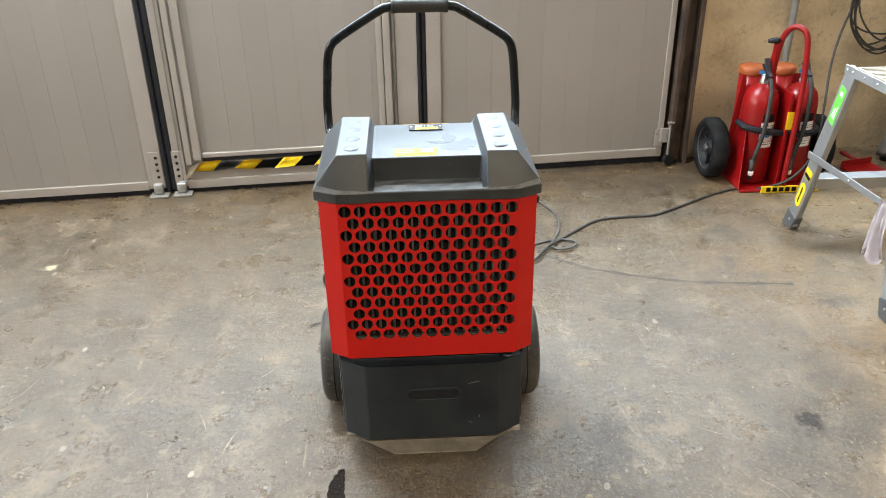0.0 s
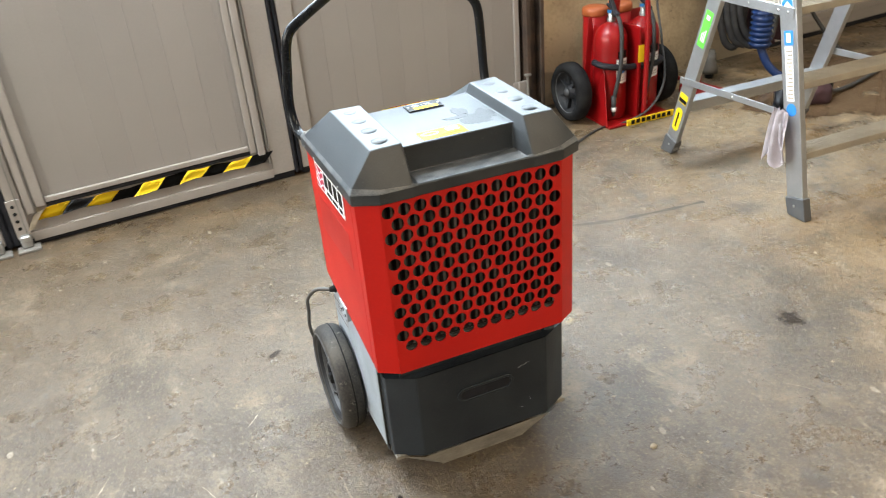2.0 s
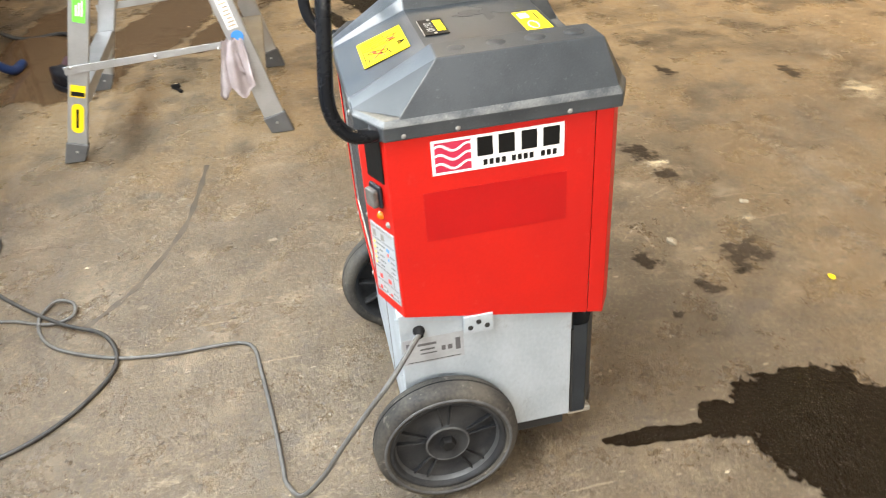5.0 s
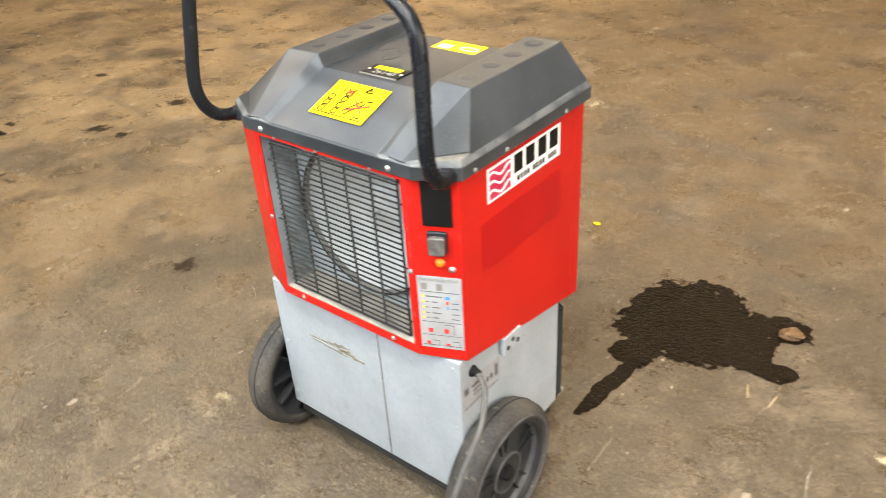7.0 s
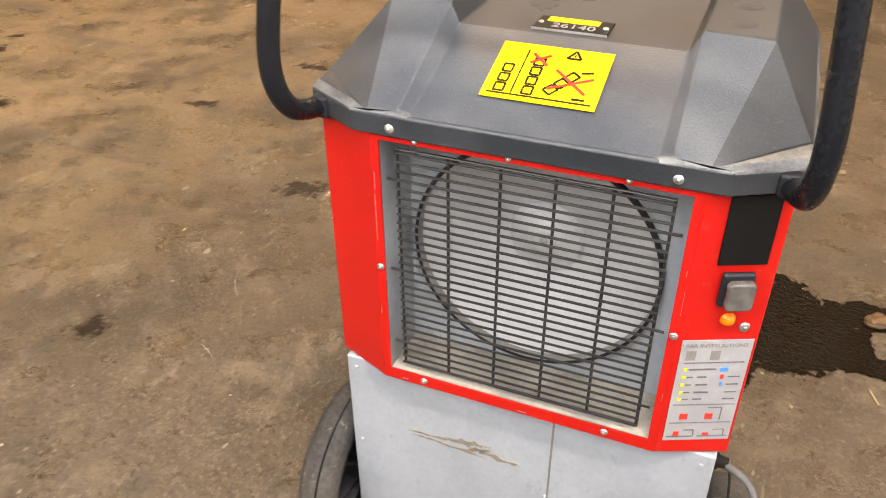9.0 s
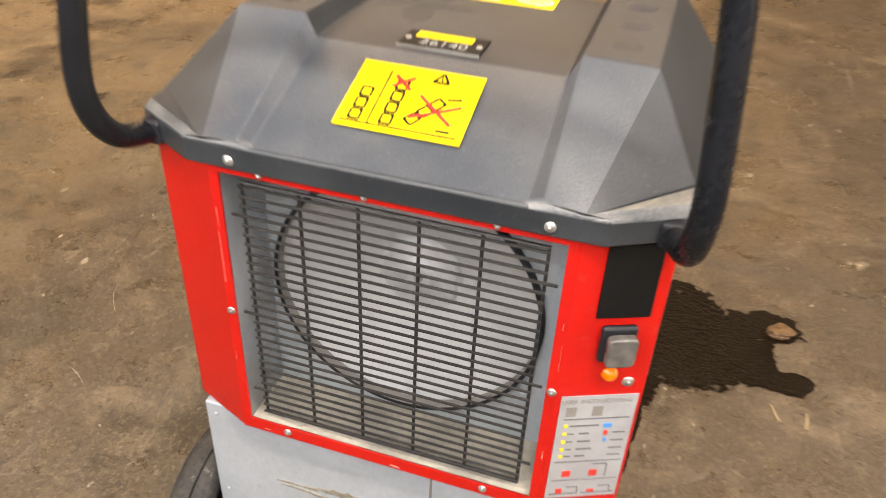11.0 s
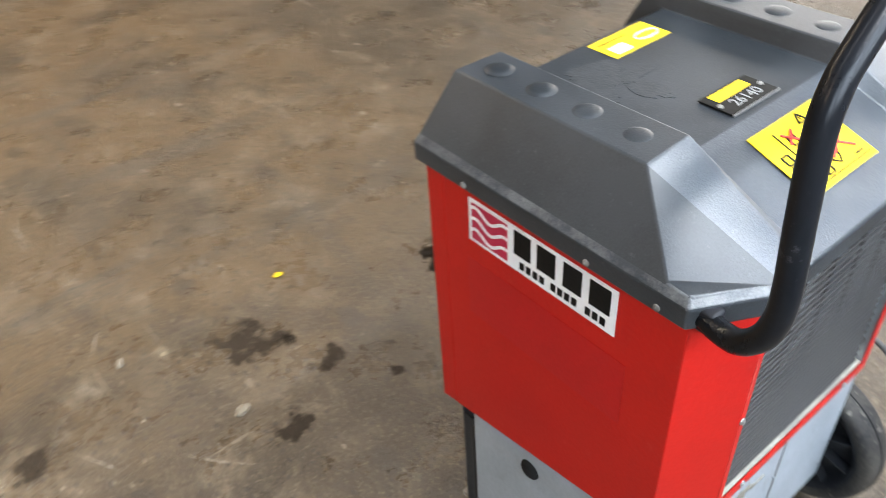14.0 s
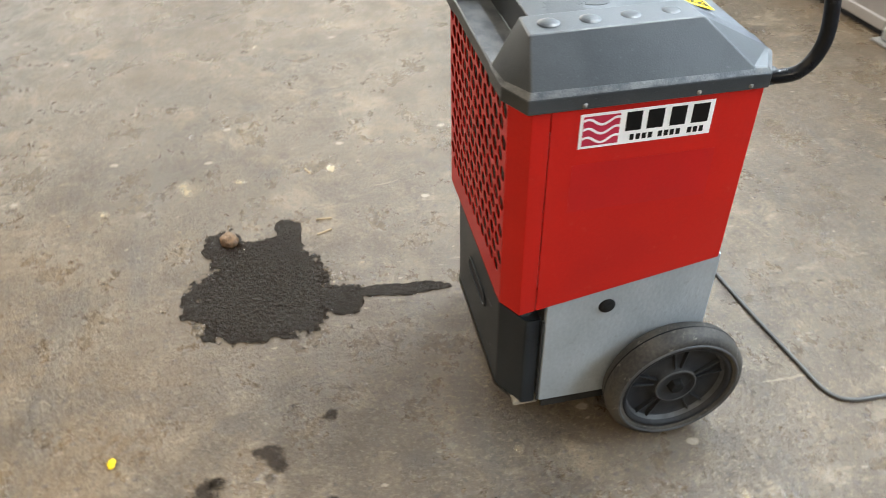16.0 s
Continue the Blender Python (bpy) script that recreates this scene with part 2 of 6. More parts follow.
def floor_material():
    """Worn grey concrete, browner where mud has been driven in, with pale scrapes, dark specks and dried splashes."""
    m = bpy.data.materials.new("worn_concrete_floor")
    m.use_nodes = True
    nt = m.node_tree
    n, link = nt.nodes, nt.links
    p = n["Principled BSDF"]
    co = n.new("ShaderNodeTexCoord")

    def noise_of(scale, detail=8, rough=0.6, stretch=None, turn=0.0, warp=0.0):
        t = n.new("ShaderNodeTexNoise")
        t.inputs["Scale"].default_value, t.inputs["Detail"].default_value, t.inputs["Roughness"].default_value = scale, detail, rough
        t.inputs["Distortion"].default_value = warp
        src = co.outputs["Object"]
        if stretch:
            mp = n.new("ShaderNodeMapping")
            mp.inputs["Scale"].default_value, mp.inputs["Rotation"].default_value = stretch, (0, 0, turn)
            link.new(src, mp.inputs[0])
            src = mp.outputs[0]
        link.new(src, t.inputs["Vector"])
        return t.outputs[0]

    def span(value, lo, hi, a=0.0, b=1.0):
        r = n.new("ShaderNodeMapRange")
        r.interpolation_type = "SMOOTHSTEP"
        for i, v in enumerate((lo, hi, a, b)):
            r.inputs[1 + i].default_value = v
        link.new(value, r.inputs[0])
        return r.outputs[0]

    def over(base, colour, fac):
        x = n.new("ShaderNodeMix")
        x.data_type = "RGBA"
        link.new(fac, x.inputs[0])
        if isinstance(base, tuple):
            x.inputs[6].default_value = (*base, 1)
        else:
            link.new(base, x.inputs[6])
        x.inputs[7].default_value = (*colour, 1)
        return x.outputs[2]

    def maths(op, a, b):
        x = n.new("ShaderNodeMath")
        x.operation = op
        x.use_clamp = False
        for i, v in enumerate((a, b)):
            if isinstance(v, float):
                x.inputs[i].default_value = v
            else:
                link.new(v, x.inputs[i])
        return x.outputs[0]

    bend = n.new("ShaderNodeTexNoise")
    bend.inputs["Scale"].default_value, bend.inputs["Detail"].default_value, bend.inputs["Roughness"].default_value = 26.0, 7, 0.75
    link.new(co.outputs["Object"], bend.inputs["Vector"])

    def flecks(scale, size, rare, stretch, turn, amount):
        """Ragged spots in some cells of a cell pattern: chips, pits or, stretched, scratches."""
        off, mp, v = n.new("ShaderNodeVectorMath"), n.new("ShaderNodeMapping"), n.new("ShaderNodeTexVoronoi")
        off.operation = "MULTIPLY_ADD"
        off.inputs[1].default_value = (min(0.9 / scale, 0.022),) * 3
        link.new(bend.outputs["Color"], off.inputs[0])
        link.new(co.outputs["Object"], off.inputs[2])
        mp.inputs["Scale"].default_value, mp.inputs["Rotation"].default_value = stretch, (0, 0, turn)
        link.new(off.outputs[0], mp.inputs[0])
        link.new(mp.outputs[0], v.inputs["Vector"])
        v.inputs["Scale"].default_value = scale
        v.voronoi_dimensions = "2D"
        pick = n.new("ShaderNodeSeparateColor")
        link.new(v.outputs["Color"], pick.inputs[0])
        return maths("MULTIPLY", span(v.outputs["Distance"], size, size * 0.55), span(pick.outputs[0], rare, rare + 0.08, 0.0, amount))

    sep = n.new("ShaderNodeSeparateXYZ")
    link.new(co.outputs["Object"], sep.inputs[0])
    # how muddy: far right, far behind and along the gates, broken up by noise
    broad = noise_of(0.8, 6, 0.6)
    right = span(sep.outputs[0], 0.2, 2.2)
    back = span(sep.outputs[1], -0.2, -1.5)
    gate = span(sep.outputs[1], 1.5, 1.95, 0.0, 1.2)
    left = span(sep.outputs[0], -0.2, -1.2, 0.0, 0.75)
    mud = maths("MAXIMUM", maths("MAXIMUM", right, gate), maths("SUBTRACT", back, left))
    mud = span(maths("ADD", mud, maths("MULTIPLY", maths("SUBTRACT", broad, 0.5), 1.6)), 0.15, 0.95)
    c = over((0.097, 0.070, 0.042), (0.138, 0.090, 0.043), mud)
    c = over(c, (0.350, 0.245, 0.132), maths("MULTIPLY", span(sep.outputs[0], 1.0, 2.5), span(broad, 0.3, 0.6, 0.4, 0.9)))
    c = over(c, (0.058, 0.040, 0.022), span(noise_of(2.6, 14, 0.70), 0.48, 0.62, 0, 0.85))
    c = over(c, (0.250, 0.190, 0.124), span(noise_of(4.3, 14, 0.75, warp=0.4), 0.52, 0.66, 0, 0.7))
    c = over(c, (0.330, 0.270, 0.190), span(noise_of(6.2, 12, 0.78, (1.0, 0.55, 1.0), 0.7, 0.5), 0.56, 0.66, 0, 0.55))
    c = over(c, (0.095, 0.076, 0.053), span(noise_of(13.0, 9, 0.72), 0.57, 0.70, 0, 0.55))
    c = over(c, (0.060, 0.044, 0.027), span(noise_of(1.3, 12, 0.66, warp=0.5), 0.47, 0.64, 0, 0.6))
    c = over(c, (0.215, 0.165, 0.105), span(noise_of(8.5, 12, 0.70, warp=0.7), 0.50, 0.68, 0, 0.45))
    c = over(c, (0.078, 0.068, 0.056), span(noise_of(3.2, 10, 0.68, (0.16, 1.0, 1.0), 0.12, 0.3), 0.53, 0.66, 0, 0.6))
    c = over(c, (0.074, 0.060, 0.044), span(noise_of(2.7, 10, 0.68, (1.0, 0.18, 1.0), 0.5, 0.3), 0.55, 0.68, 0, 0.5))
    c = over(c, (0.400, 0.330, 0.240), span(noise_of(15.0, 8, 0.75, (1.0, 0.35, 1.0), 0.5), 0.58, 0.72, 0, 0.5))
    c = over(c, (0.600, 0.530, 0.420), span(noise_of(7.0, 5, 0.55, (1.0, 0.05, 1.0), 0.9), 0.69, 0.76, 0, 0.26))
    c = over(c, (0.580, 0.510, 0.400), span(noise_of(6.0, 5, 0.55, (0.05, 1.0, 1.0), 0.35), 0.70, 0.77, 0, 0.24))
    c = over(c, (0.360, 0.295, 0.215), span(noise_of(64.0, 9, 0.82), 0.56, 0.68, 0, 0.5))
    c = over(c, (0.050, 0.040, 0.030), span(noise_of(46.0, 9, 0.82), 0.54, 0.66, 0, 0.6))
    c = over(c, (0.300, 0.240, 0.165), span(noise_of(105.0, 5, 0.75, (1.0, 0.7, 1.0), 0.4), 0.52, 0.64, 0, 0.5))
    c = over(c, (0.040, 0.030, 0.020), span(noise_of(88.0, 5, 0.75, (0.6, 1.0, 1.0), 0.2), 0.53, 0.65, 0, 0.55))
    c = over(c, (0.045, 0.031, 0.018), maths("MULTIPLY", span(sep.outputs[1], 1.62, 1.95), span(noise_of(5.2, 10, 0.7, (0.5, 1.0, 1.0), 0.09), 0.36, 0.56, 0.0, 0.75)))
    # darker floor round the puddle: damp dirt, plus shade put into the colour
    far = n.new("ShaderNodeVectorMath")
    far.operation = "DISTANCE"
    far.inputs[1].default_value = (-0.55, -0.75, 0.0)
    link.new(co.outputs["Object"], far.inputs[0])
    damp_shade = maths("ADD", far.outputs["Value"], maths("MULTIPLY", maths("SUBTRACT", noise_of(3.4, 10, 0.7), 0.5), 1.3))
    c = over(c, (0.050, 0.036, 0.021), span(damp_shade, 1.0, 0.35, 0.0, 0.22))
    c = over(c, (0.045, 0.036, 0.028), flecks(38.0, 0.22, 0.72, (1.0, 0.7, 1.0), 0.0, 0.65))
    c = over(c, (0.500, 0.440, 0.350), flecks(34.0, 0.15, 0.93, (1.0, 0.5, 1.0), 0.6, 0.5))
    c = over(c, (0.560, 0.490, 0.380), flecks(9.5, 0.11, 0.91, (1.0, 0.6, 1.0), 0.3, 0.5))
    c = over(c, (0.058, 0.047, 0.036), flecks(5.5, 0.20, 0.84, (1.0, 0.7, 1.0), 1.1, 0.5))
    c = over(c, (0.420, 0.350, 0.260), flecks(4.2, 0.020, 0.45, (1.0, 0.06, 1.0), 0.5, 0.32))
    c = over(c, (0.420, 0.350, 0.260), flecks(3.6, 0.020, 0.55, (0.07, 1.0, 1.0), 0.25, 0.30))
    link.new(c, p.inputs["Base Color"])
    link.new(span(noise_of(5.0, 12, 0.75), 0.34, 0.66, 0.18, 0.58), p.inputs["Roughness"])
    p.inputs["Specular IOR Level"].default_value = 0.75
    b1, b2 = n.new("ShaderNodeBump"), n.new("ShaderNodeBump")
    b1.inputs["Strength"].default_value, b1.inputs["Distance"].default_value = 0.8, 0.010
    b2.inputs["Strength"].default_value, b2.inputs["Distance"].default_value = 0.9, 0.0035
    link.new(noise_of(14.0, 10, 0.72), b1.inputs["Height"])
    link.new(noise_of(120.0, 7, 0.75), b2.inputs["Height"])
    b3 = n.new("ShaderNodeBump")
    b3.inputs["Strength"].default_value, b3.inputs["Distance"].default_value = 0.8, 0.003
    link.new(span(noise_of(55.0, 10, 0.82), 0.34, 0.45), b3.inputs["Height"])
    link.new(b1.outputs[0], b3.inputs["Normal"])
    link.new(b3.outputs[0], b2.inputs["Normal"])
    link.new(b2.outputs[0], p.inputs["Normal"])
    return m


def patch_material(name, colour, rough, alpha=1.0, soft=0.5, bump=0.2, fine=60.0, spec=0.28, relief=0.003):
    """A stain or a wet patch: fades out where its thickness, stored on the mesh, runs to nothing."""
    m = bpy.data.materials.new(name)
    m.use_nodes = True
    nt = m.node_tree
    n, link = nt.nodes, nt.links
    p = n["Principled BSDF"]
    at = n.new("ShaderNodeAttribute")
    at.attribute_name = "thick"
    co, tx = n.new("ShaderNodeTexCoord"), n.new("ShaderNodeTexNoise")
    tx.inputs["Scale"].default_value, tx.inputs["Detail"].default_value = fine, 6
    link.new(co.outputs["Object"], tx.inputs["Vector"])
    ad = n.new("ShaderNodeMath")
    ad.operation = "MULTIPLY_ADD"
    link.new(tx.outputs[0], ad.inputs[0])
    ad.inputs[1].default_value = 0.25 * soft
    link.new(at.outputs["Fac"], ad.inputs[2])
    r = n.new("ShaderNodeMapRange")
    r.interpolation_type = "SMOOTHSTEP"
    r.inputs[1].default_value, r.inputs[2].default_value, r.inputs[4].default_value = 0.13 * soft, 0.13 * soft + soft * 0.6, alpha
    link.new(ad.outputs[0], r.inputs[0])
    link.new(r.outputs[0], p.inputs["Alpha"])
    blotch, tone = n.new("ShaderNodeTexNoise"), n.new("ShaderNodeMix")
    blotch.inputs["Scale"].default_value, blotch.inputs["Detail"].default_value, blotch.inputs["Roughness"].default_value = 34.0, 8, 0.7
    link.new(co.outputs["Object"], blotch.inputs["Vector"])
    tone.data_type = "RGBA"
    tone.inputs[6].default_value, tone.inputs[7].default_value = (*(v * 0.55 for v in colour), 1), (*(min(1, v * 1.6) for v in colour), 1)
    link.new(blotch.outputs[0], tone.inputs[0])
    link.new(tone.outputs[2], p.inputs["Base Color"])
    p.inputs["Roughness"].default_value = rough
    p.inputs["Specular IOR Level"].default_value = spec
    bp = n.new("ShaderNodeBump")
    bp.inputs["Strength"].default_value, bp.inputs["Distance"].default_value = bump, relief
    link.new(tx.outputs[0], bp.inputs["Height"])
    link.new(bp.outputs[0], p.inputs["Normal"])
    return m


FLOOR = floor_material()
WET = patch_material("wet_concrete", (0.009, 0.0054, 0.0028), 0.05, 0.97, 0.14, 1.0, 90.0, 0.14, 0.010)
WATER = patch_material("standing_water", (0.10, 0.062, 0.034), 0.05, 0.92, 0.25, 0.05, 8.0)
OIL = patch_material("dried_oil", (0.026, 0.018, 0.012), 0.45, 0.8, 1.1, 0.3, 70.0)
SPLASH = patch_material("pale_dust", (0.52, 0.43, 0.29), 0.85, 0.6, 1.8, 0.3, 70.0)
OIL_LINE = mat("drag_line", (0.05, 0.040, 0.03), (0.09, 0.072, 0.052), 0.55, 0.75, scale=20)


# ---- building helpers ----
def part(name, bm, material, parent=None, label="", smooth=False, bevel=0.0, segments=2):
    """One bmesh as one mesh object, under a thing or a part."""
    me = bpy.data.meshes.new(name)
    bmesh.ops.recalc_face_normals(bm, faces=bm.faces)
    bm.to_mesh(me)
    bm.free()
    me.materials.append(material)
    if smooth:
        me.polygons.foreach_set("use_smooth", [True] * len(me.polygons))
    ob = new(name, me)
    if parent:
        ob.parent = parent
    if label:
        tagged(ob, label)
    if bevel:
        mod = ob.modifiers.new("edges", "BEVEL")
        mod.width, mod.segments, mod.limit_method, mod.angle_limit = bevel, segments, "ANGLE", radians(25)
        mod.harden_normals = False
        me.polygons.foreach_set("use_smooth", [True] * len(me.polygons))
        wn = ob.modifiers.new("shade", "WEIGHTED_NORMAL")
        wn.keep_sharp = False
    return ob


def thing(name, label, category, m=None, group="", kind=""):
    ob = new(name)
    ob.empty_display_size = 0.05
    if m is not None:
        ob.matrix_world = m
    return tagged(ob, label, category, group, kind)


def box(bm, x0, x1, y0, y1, z0, z1, m=None):
    vs = [bm.verts.new((x, y, z)) for x in (x0, x1) for y in (y0, y1) for z in (z0, z1)]
    for f in ((0, 1, 3, 2), (4, 6, 7, 5), (0, 4, 5, 1), (2, 3, 7, 6), (0, 2, 6, 4), (1, 5, 7, 3)):
        bm.faces.new([vs[i] for i in f])
    if m is not None:
        bmesh.ops.transform(bm, matrix=m, verts=vs)
    return bm


def boxes(*args, m=None):
    bm = bmesh.new()
    for a in args:
        box(bm, *a, m=m)
    return bm


def axes(o, u, v):
    """A frame at o whose x runs along u, y along v and z along their normal."""
    u, v = Vector(u).normalized(), Vector(v)
    w = u.cross(v).normalized()
    v = w.cross(u)
    return Matrix(((u.x, v.x, w.x, o[0]), (u.y, v.y, w.y, o[1]), (u.z, v.z, w.z, o[2]), (0, 0, 0, 1)))


def prism(bm, outline, z0, z1, m=None):
    """A solid with the outline (x, y) between two heights."""
    lo = [bm.verts.new((x, y, z0)) for x, y in outline]
    hi = [bm.verts.new((x, y, z1)) for x, y in outline]
    k = len(outline)
    bm.faces.new(lo[::-1])
    bm.faces.new(hi)
    for i in range(k):
        bm.faces.new((lo[i], lo[(i + 1) % k], hi[(i + 1) % k], hi[i]))
    if m is not None:
        bmesh.ops.transform(bm, matrix=m, verts=lo + hi)
    return bm


def lathe(bm, profile, m=None, seg=48, closed=False):
    """Turns (radius, height) round z."""
    rings = []
    for r, h in profile:
        rings.append([bm.verts.new((r * math.cos(2 * math.pi * i / seg), r * math.sin(2 * math.pi * i / seg), h)) for i in range(seg)] if r > 1e-6 else [bm.verts.new((0, 0, h))])
    pairs = list(zip(rings, rings[1:])) + ([(rings[-1], rings[0])] if closed else [])
    for a, b in pairs:
        for i in range(seg):
            j = (i + 1) % seg
            q = [a[i % len(a)], a[j % len(a)], b[j % len(b)], b[i % len(b)]]
            q = list(dict.fromkeys(q))
            if len(q) > 2:
                bm.faces.new(q)
    if m is not None:
        bmesh.ops.transform(bm, matrix=m, verts=[v for r in rings for v in r])
    return bm


def smooth_line(pts, per=8):
    """A Catmull-Rom line through the points."""
    p = [Vector(q) for q in pts]
    p = [2 * p[0] - p[1]] + p + [2 * p[-1] - p[-2]]
    out = []
    for a, b, c, d in zip(p, p[1:], p[2:], p[3:]):
        for i in range(per):
            t = i / per
            out.append(0.5 * (2 * b + (c - a) * t + (2 * a - 5 * b + 4 * c - d) * t * t + (3 * b - a - 3 * c + d) * t ** 3))
    return out + [p[-2]]


def tube(bm, pts, r, seg=10, per=8, cap=True):
    line = smooth_line(pts, per) if per > 1 else [Vector(q) for q in pts]
    side = None
    rings = []
    for i, q in enumerate(line):
        d = (line[min(i + 1, len(line) - 1)] - line[max(i - 1, 0)]).normalized()
        if side is None:
            side = d.orthogonal().normalized()
        side = (side - d * side.dot(d)).normalized()
        up = d.cross(side)
        rings.append([bm.verts.new(q + r * (math.cos(2 * math.pi * k / seg) * side + math.sin(2 * math.pi * k / seg) * up)) for k in range(seg)])
    for a, b in zip(rings, rings[1:]):
        for k in range(seg):
            bm.faces.new((a[k], a[(k + 1) % seg], b[(k + 1) % seg], b[k]))
    if cap:
        bm.faces.new(rings[0][::-1])
        bm.faces.new(rings[-1])
    return bm


def rounded(w, h, r, k=5):
    """The outline of a rounded rectangle round 0, 0."""
    out = []
    for cx, cy, a0 in ((w / 2 - r, h / 2 - r, 0), (r - w / 2, h / 2 - r, 90), (r - w / 2, r - h / 2, 180), (w / 2 - r, r - h / 2, 270)):
        out += [(cx + r * math.cos(radians(a0 + 90 * i / k)), cy + r * math.sin(radians(a0 + 90 * i / k))) for i in range(k + 1)]
    return out


def plate_with_holes(outline, holes, depth):
    """A flat plate in x, y with round or free holes, depth thick, as a bmesh."""
    cu = bpy.data.curves.new("plate", "CURVE")
    cu.dimensions, cu.fill_mode, cu.extrude = "2D", "BOTH", depth / 2
    for loop in [outline, *holes]:
        s = cu.splines.new("POLY")
        s.points.add(len(loop) - 1)
        for q, (x, y) in zip(s.points, loop):
            q.co = (x, y, 0, 1)
        s.use_cyclic_u = True
    ob = new("plate", cu)
    me = bpy.data.meshes.new_from_object(ob.evaluated_get(bpy.context.evaluated_depsgraph_get()))
    bm = bmesh.new()
    bm.from_mesh(me)
    bmesh.ops.remove_doubles(bm, verts=bm.verts, dist=1e-5)
    bpy.data.objects.remove(ob)
    bpy.data.meshes.remove(me)
    return bm


def ring(cx, cy, r, k=24):
    return [(cx + r * math.cos(2 * math.pi * i / k), cy + r * math.sin(2 * math.pi * i / k)) for i in range(k)]


def lettering(text, size, depth=0.0006):
    """Text in the built-in font, centred, lying in x, y."""
    cu = bpy.data.curves.new("text", "FONT")
    cu.body, cu.size, cu.align_x, cu.align_y, cu.extrude = text, size, "CENTER", "CENTER", depth
    ob = new("text", cu)
    me = bpy.data.meshes.new_from_object(ob.evaluated_get(bpy.context.evaluated_depsgraph_get()))
    bm = bmesh.new()
    bm.from_mesh(me)
    bpy.data.objects.remove(ob)
    bpy.data.meshes.remove(me)
    return bm


def stroke(bm, a, b, w, z0, z1):
    """A straight bar from a to b in x, y."""
    a, b = Vector((*a, 0)), Vector((*b, 0))
    d = (b - a).normalized() * (w / 2)
    s = Vector((-d.y, d.x, 0))
    return prism(bm, [(q.x, q.y) for q in (a - s, b - s, b + s, a + s)], z0, z1)


def laid(bm, m):
    bmesh.ops.transform(bm, matrix=m, verts=bm.verts)
    return bm


def patch(name, spots, material, label, category, z=0.001, step=0.012, wobble=0.35, scale=9.0, group="", kind=""):
    """A flat stain on the floor: the union of spots (x, y, rx, ry, turn), its outline broken by noise."""
    def depth(x, y):
        best = -9.0
        w = wobble * sum(a * noise.noise(Vector((x * scale * f, y * scale * f, 3.1 + f))) for a, f in ((1.0, 1.0), (0.65, 2.3), (0.5, 5.1), (0.35, 9.7)))
        for cx, cy, rx, ry, turn in spots:
            c, s = math.cos(radians(turn)), math.sin(radians(turn))
            dx, dy = x - cx, y - cy
            best = max(best, 1 - math.hypot((c * dx + s * dy) / rx, (c * dy - s * dx) / ry))
        return best + w
    x0, x1 = min(s[0] - 1.6 * max(s[2:4]) for s in spots), max(s[0] + 1.6 * max(s[2:4]) for s in spots)
    y0, y1 = min(s[1] - 1.6 * max(s[2:4]) for s in spots), max(s[1] + 1.6 * max(s[2:4]) for s in spots)
    nx, ny = int((x1 - x0) / step) + 2, int((y1 - y0) / step) + 2
    d = [[depth(x0 + i * step, y0 + j * step) for j in range(ny)] for i in range(nx)]
    index, verts, faces, thick = {}, [], [], []

    def vert(key, x, y, t):
        if key not in index:
            index[key] = len(verts)
            verts.append((x, y, 0))
            thick.append(t)
        return index[key]
    for i in range(nx - 1):
        for j in range(ny - 1):
            loop = []
            cs = [(i, j), (i + 1, j), (i + 1, j + 1), (i, j + 1)]
            for a, b in zip(cs, cs[1:] + cs[:1]):
                da, db = d[a[0]][a[1]], d[b[0]][b[1]]
                if da > 0:
                    loop.append(vert(a, x0 + a[0] * step, y0 + a[1] * step, da))
                if (da > 0) != (db > 0):
                    t = da / (da - db)
                    key = (min(a, b), max(a, b))
                    loop.append(vert(key, x0 + (a[0] + (b[0] - a[0]) * t) * step, y0 + (a[1] + (b[1] - a[1]) * t) * step, 0.0))
            if len(loop) > 2:
                faces.append(loop)
    me = bpy.data.meshes.new(name)
    me.from_pydata(verts, [], faces)
    me.attributes.new("thick", "FLOAT", "POINT").data.foreach_set("value", thick)
    me.materials.append(material)
    ob = new(name, me)
    ob.location.z = z
    return tagged(ob, label, category, group, kind)


# ---- the hall ----
def slab(name, dims, material, label, category):
    return tagged(part(name, boxes(dims), material), label, category, kind="structure")


slab("floor", (-7, 9, -8, 4.2, -0.2, 0), FLOOR, "worn concrete floor, grey and mud-brown with stains and scrapes", "floor")
slab("ceiling", (-7, 9, -8, 4.2, 4.3, 4.5), ROOF, "plain hall ceiling", "ceiling")
slab("wall_west", (-7.2, -7, -8, 4.2, -0.2, 4.5), HALL, "plain hall wall", "wall")
slab("wall_east", (9, 9.2, -8, 4.2, -0.2, 4.5), HALL, "plain hall wall", "wall")
slab("wall_south", (-7.2, 9.2, -8.2, -8, -0.2, 4.5), HALL, "plain hall wall", "wall")


def upright(name, dims, material, label, category, kind="structure"):
    ob = part(name, boxes(dims), material)
    ob.matrix_world = GATES
    return tagged(ob, label, category, kind=kind)


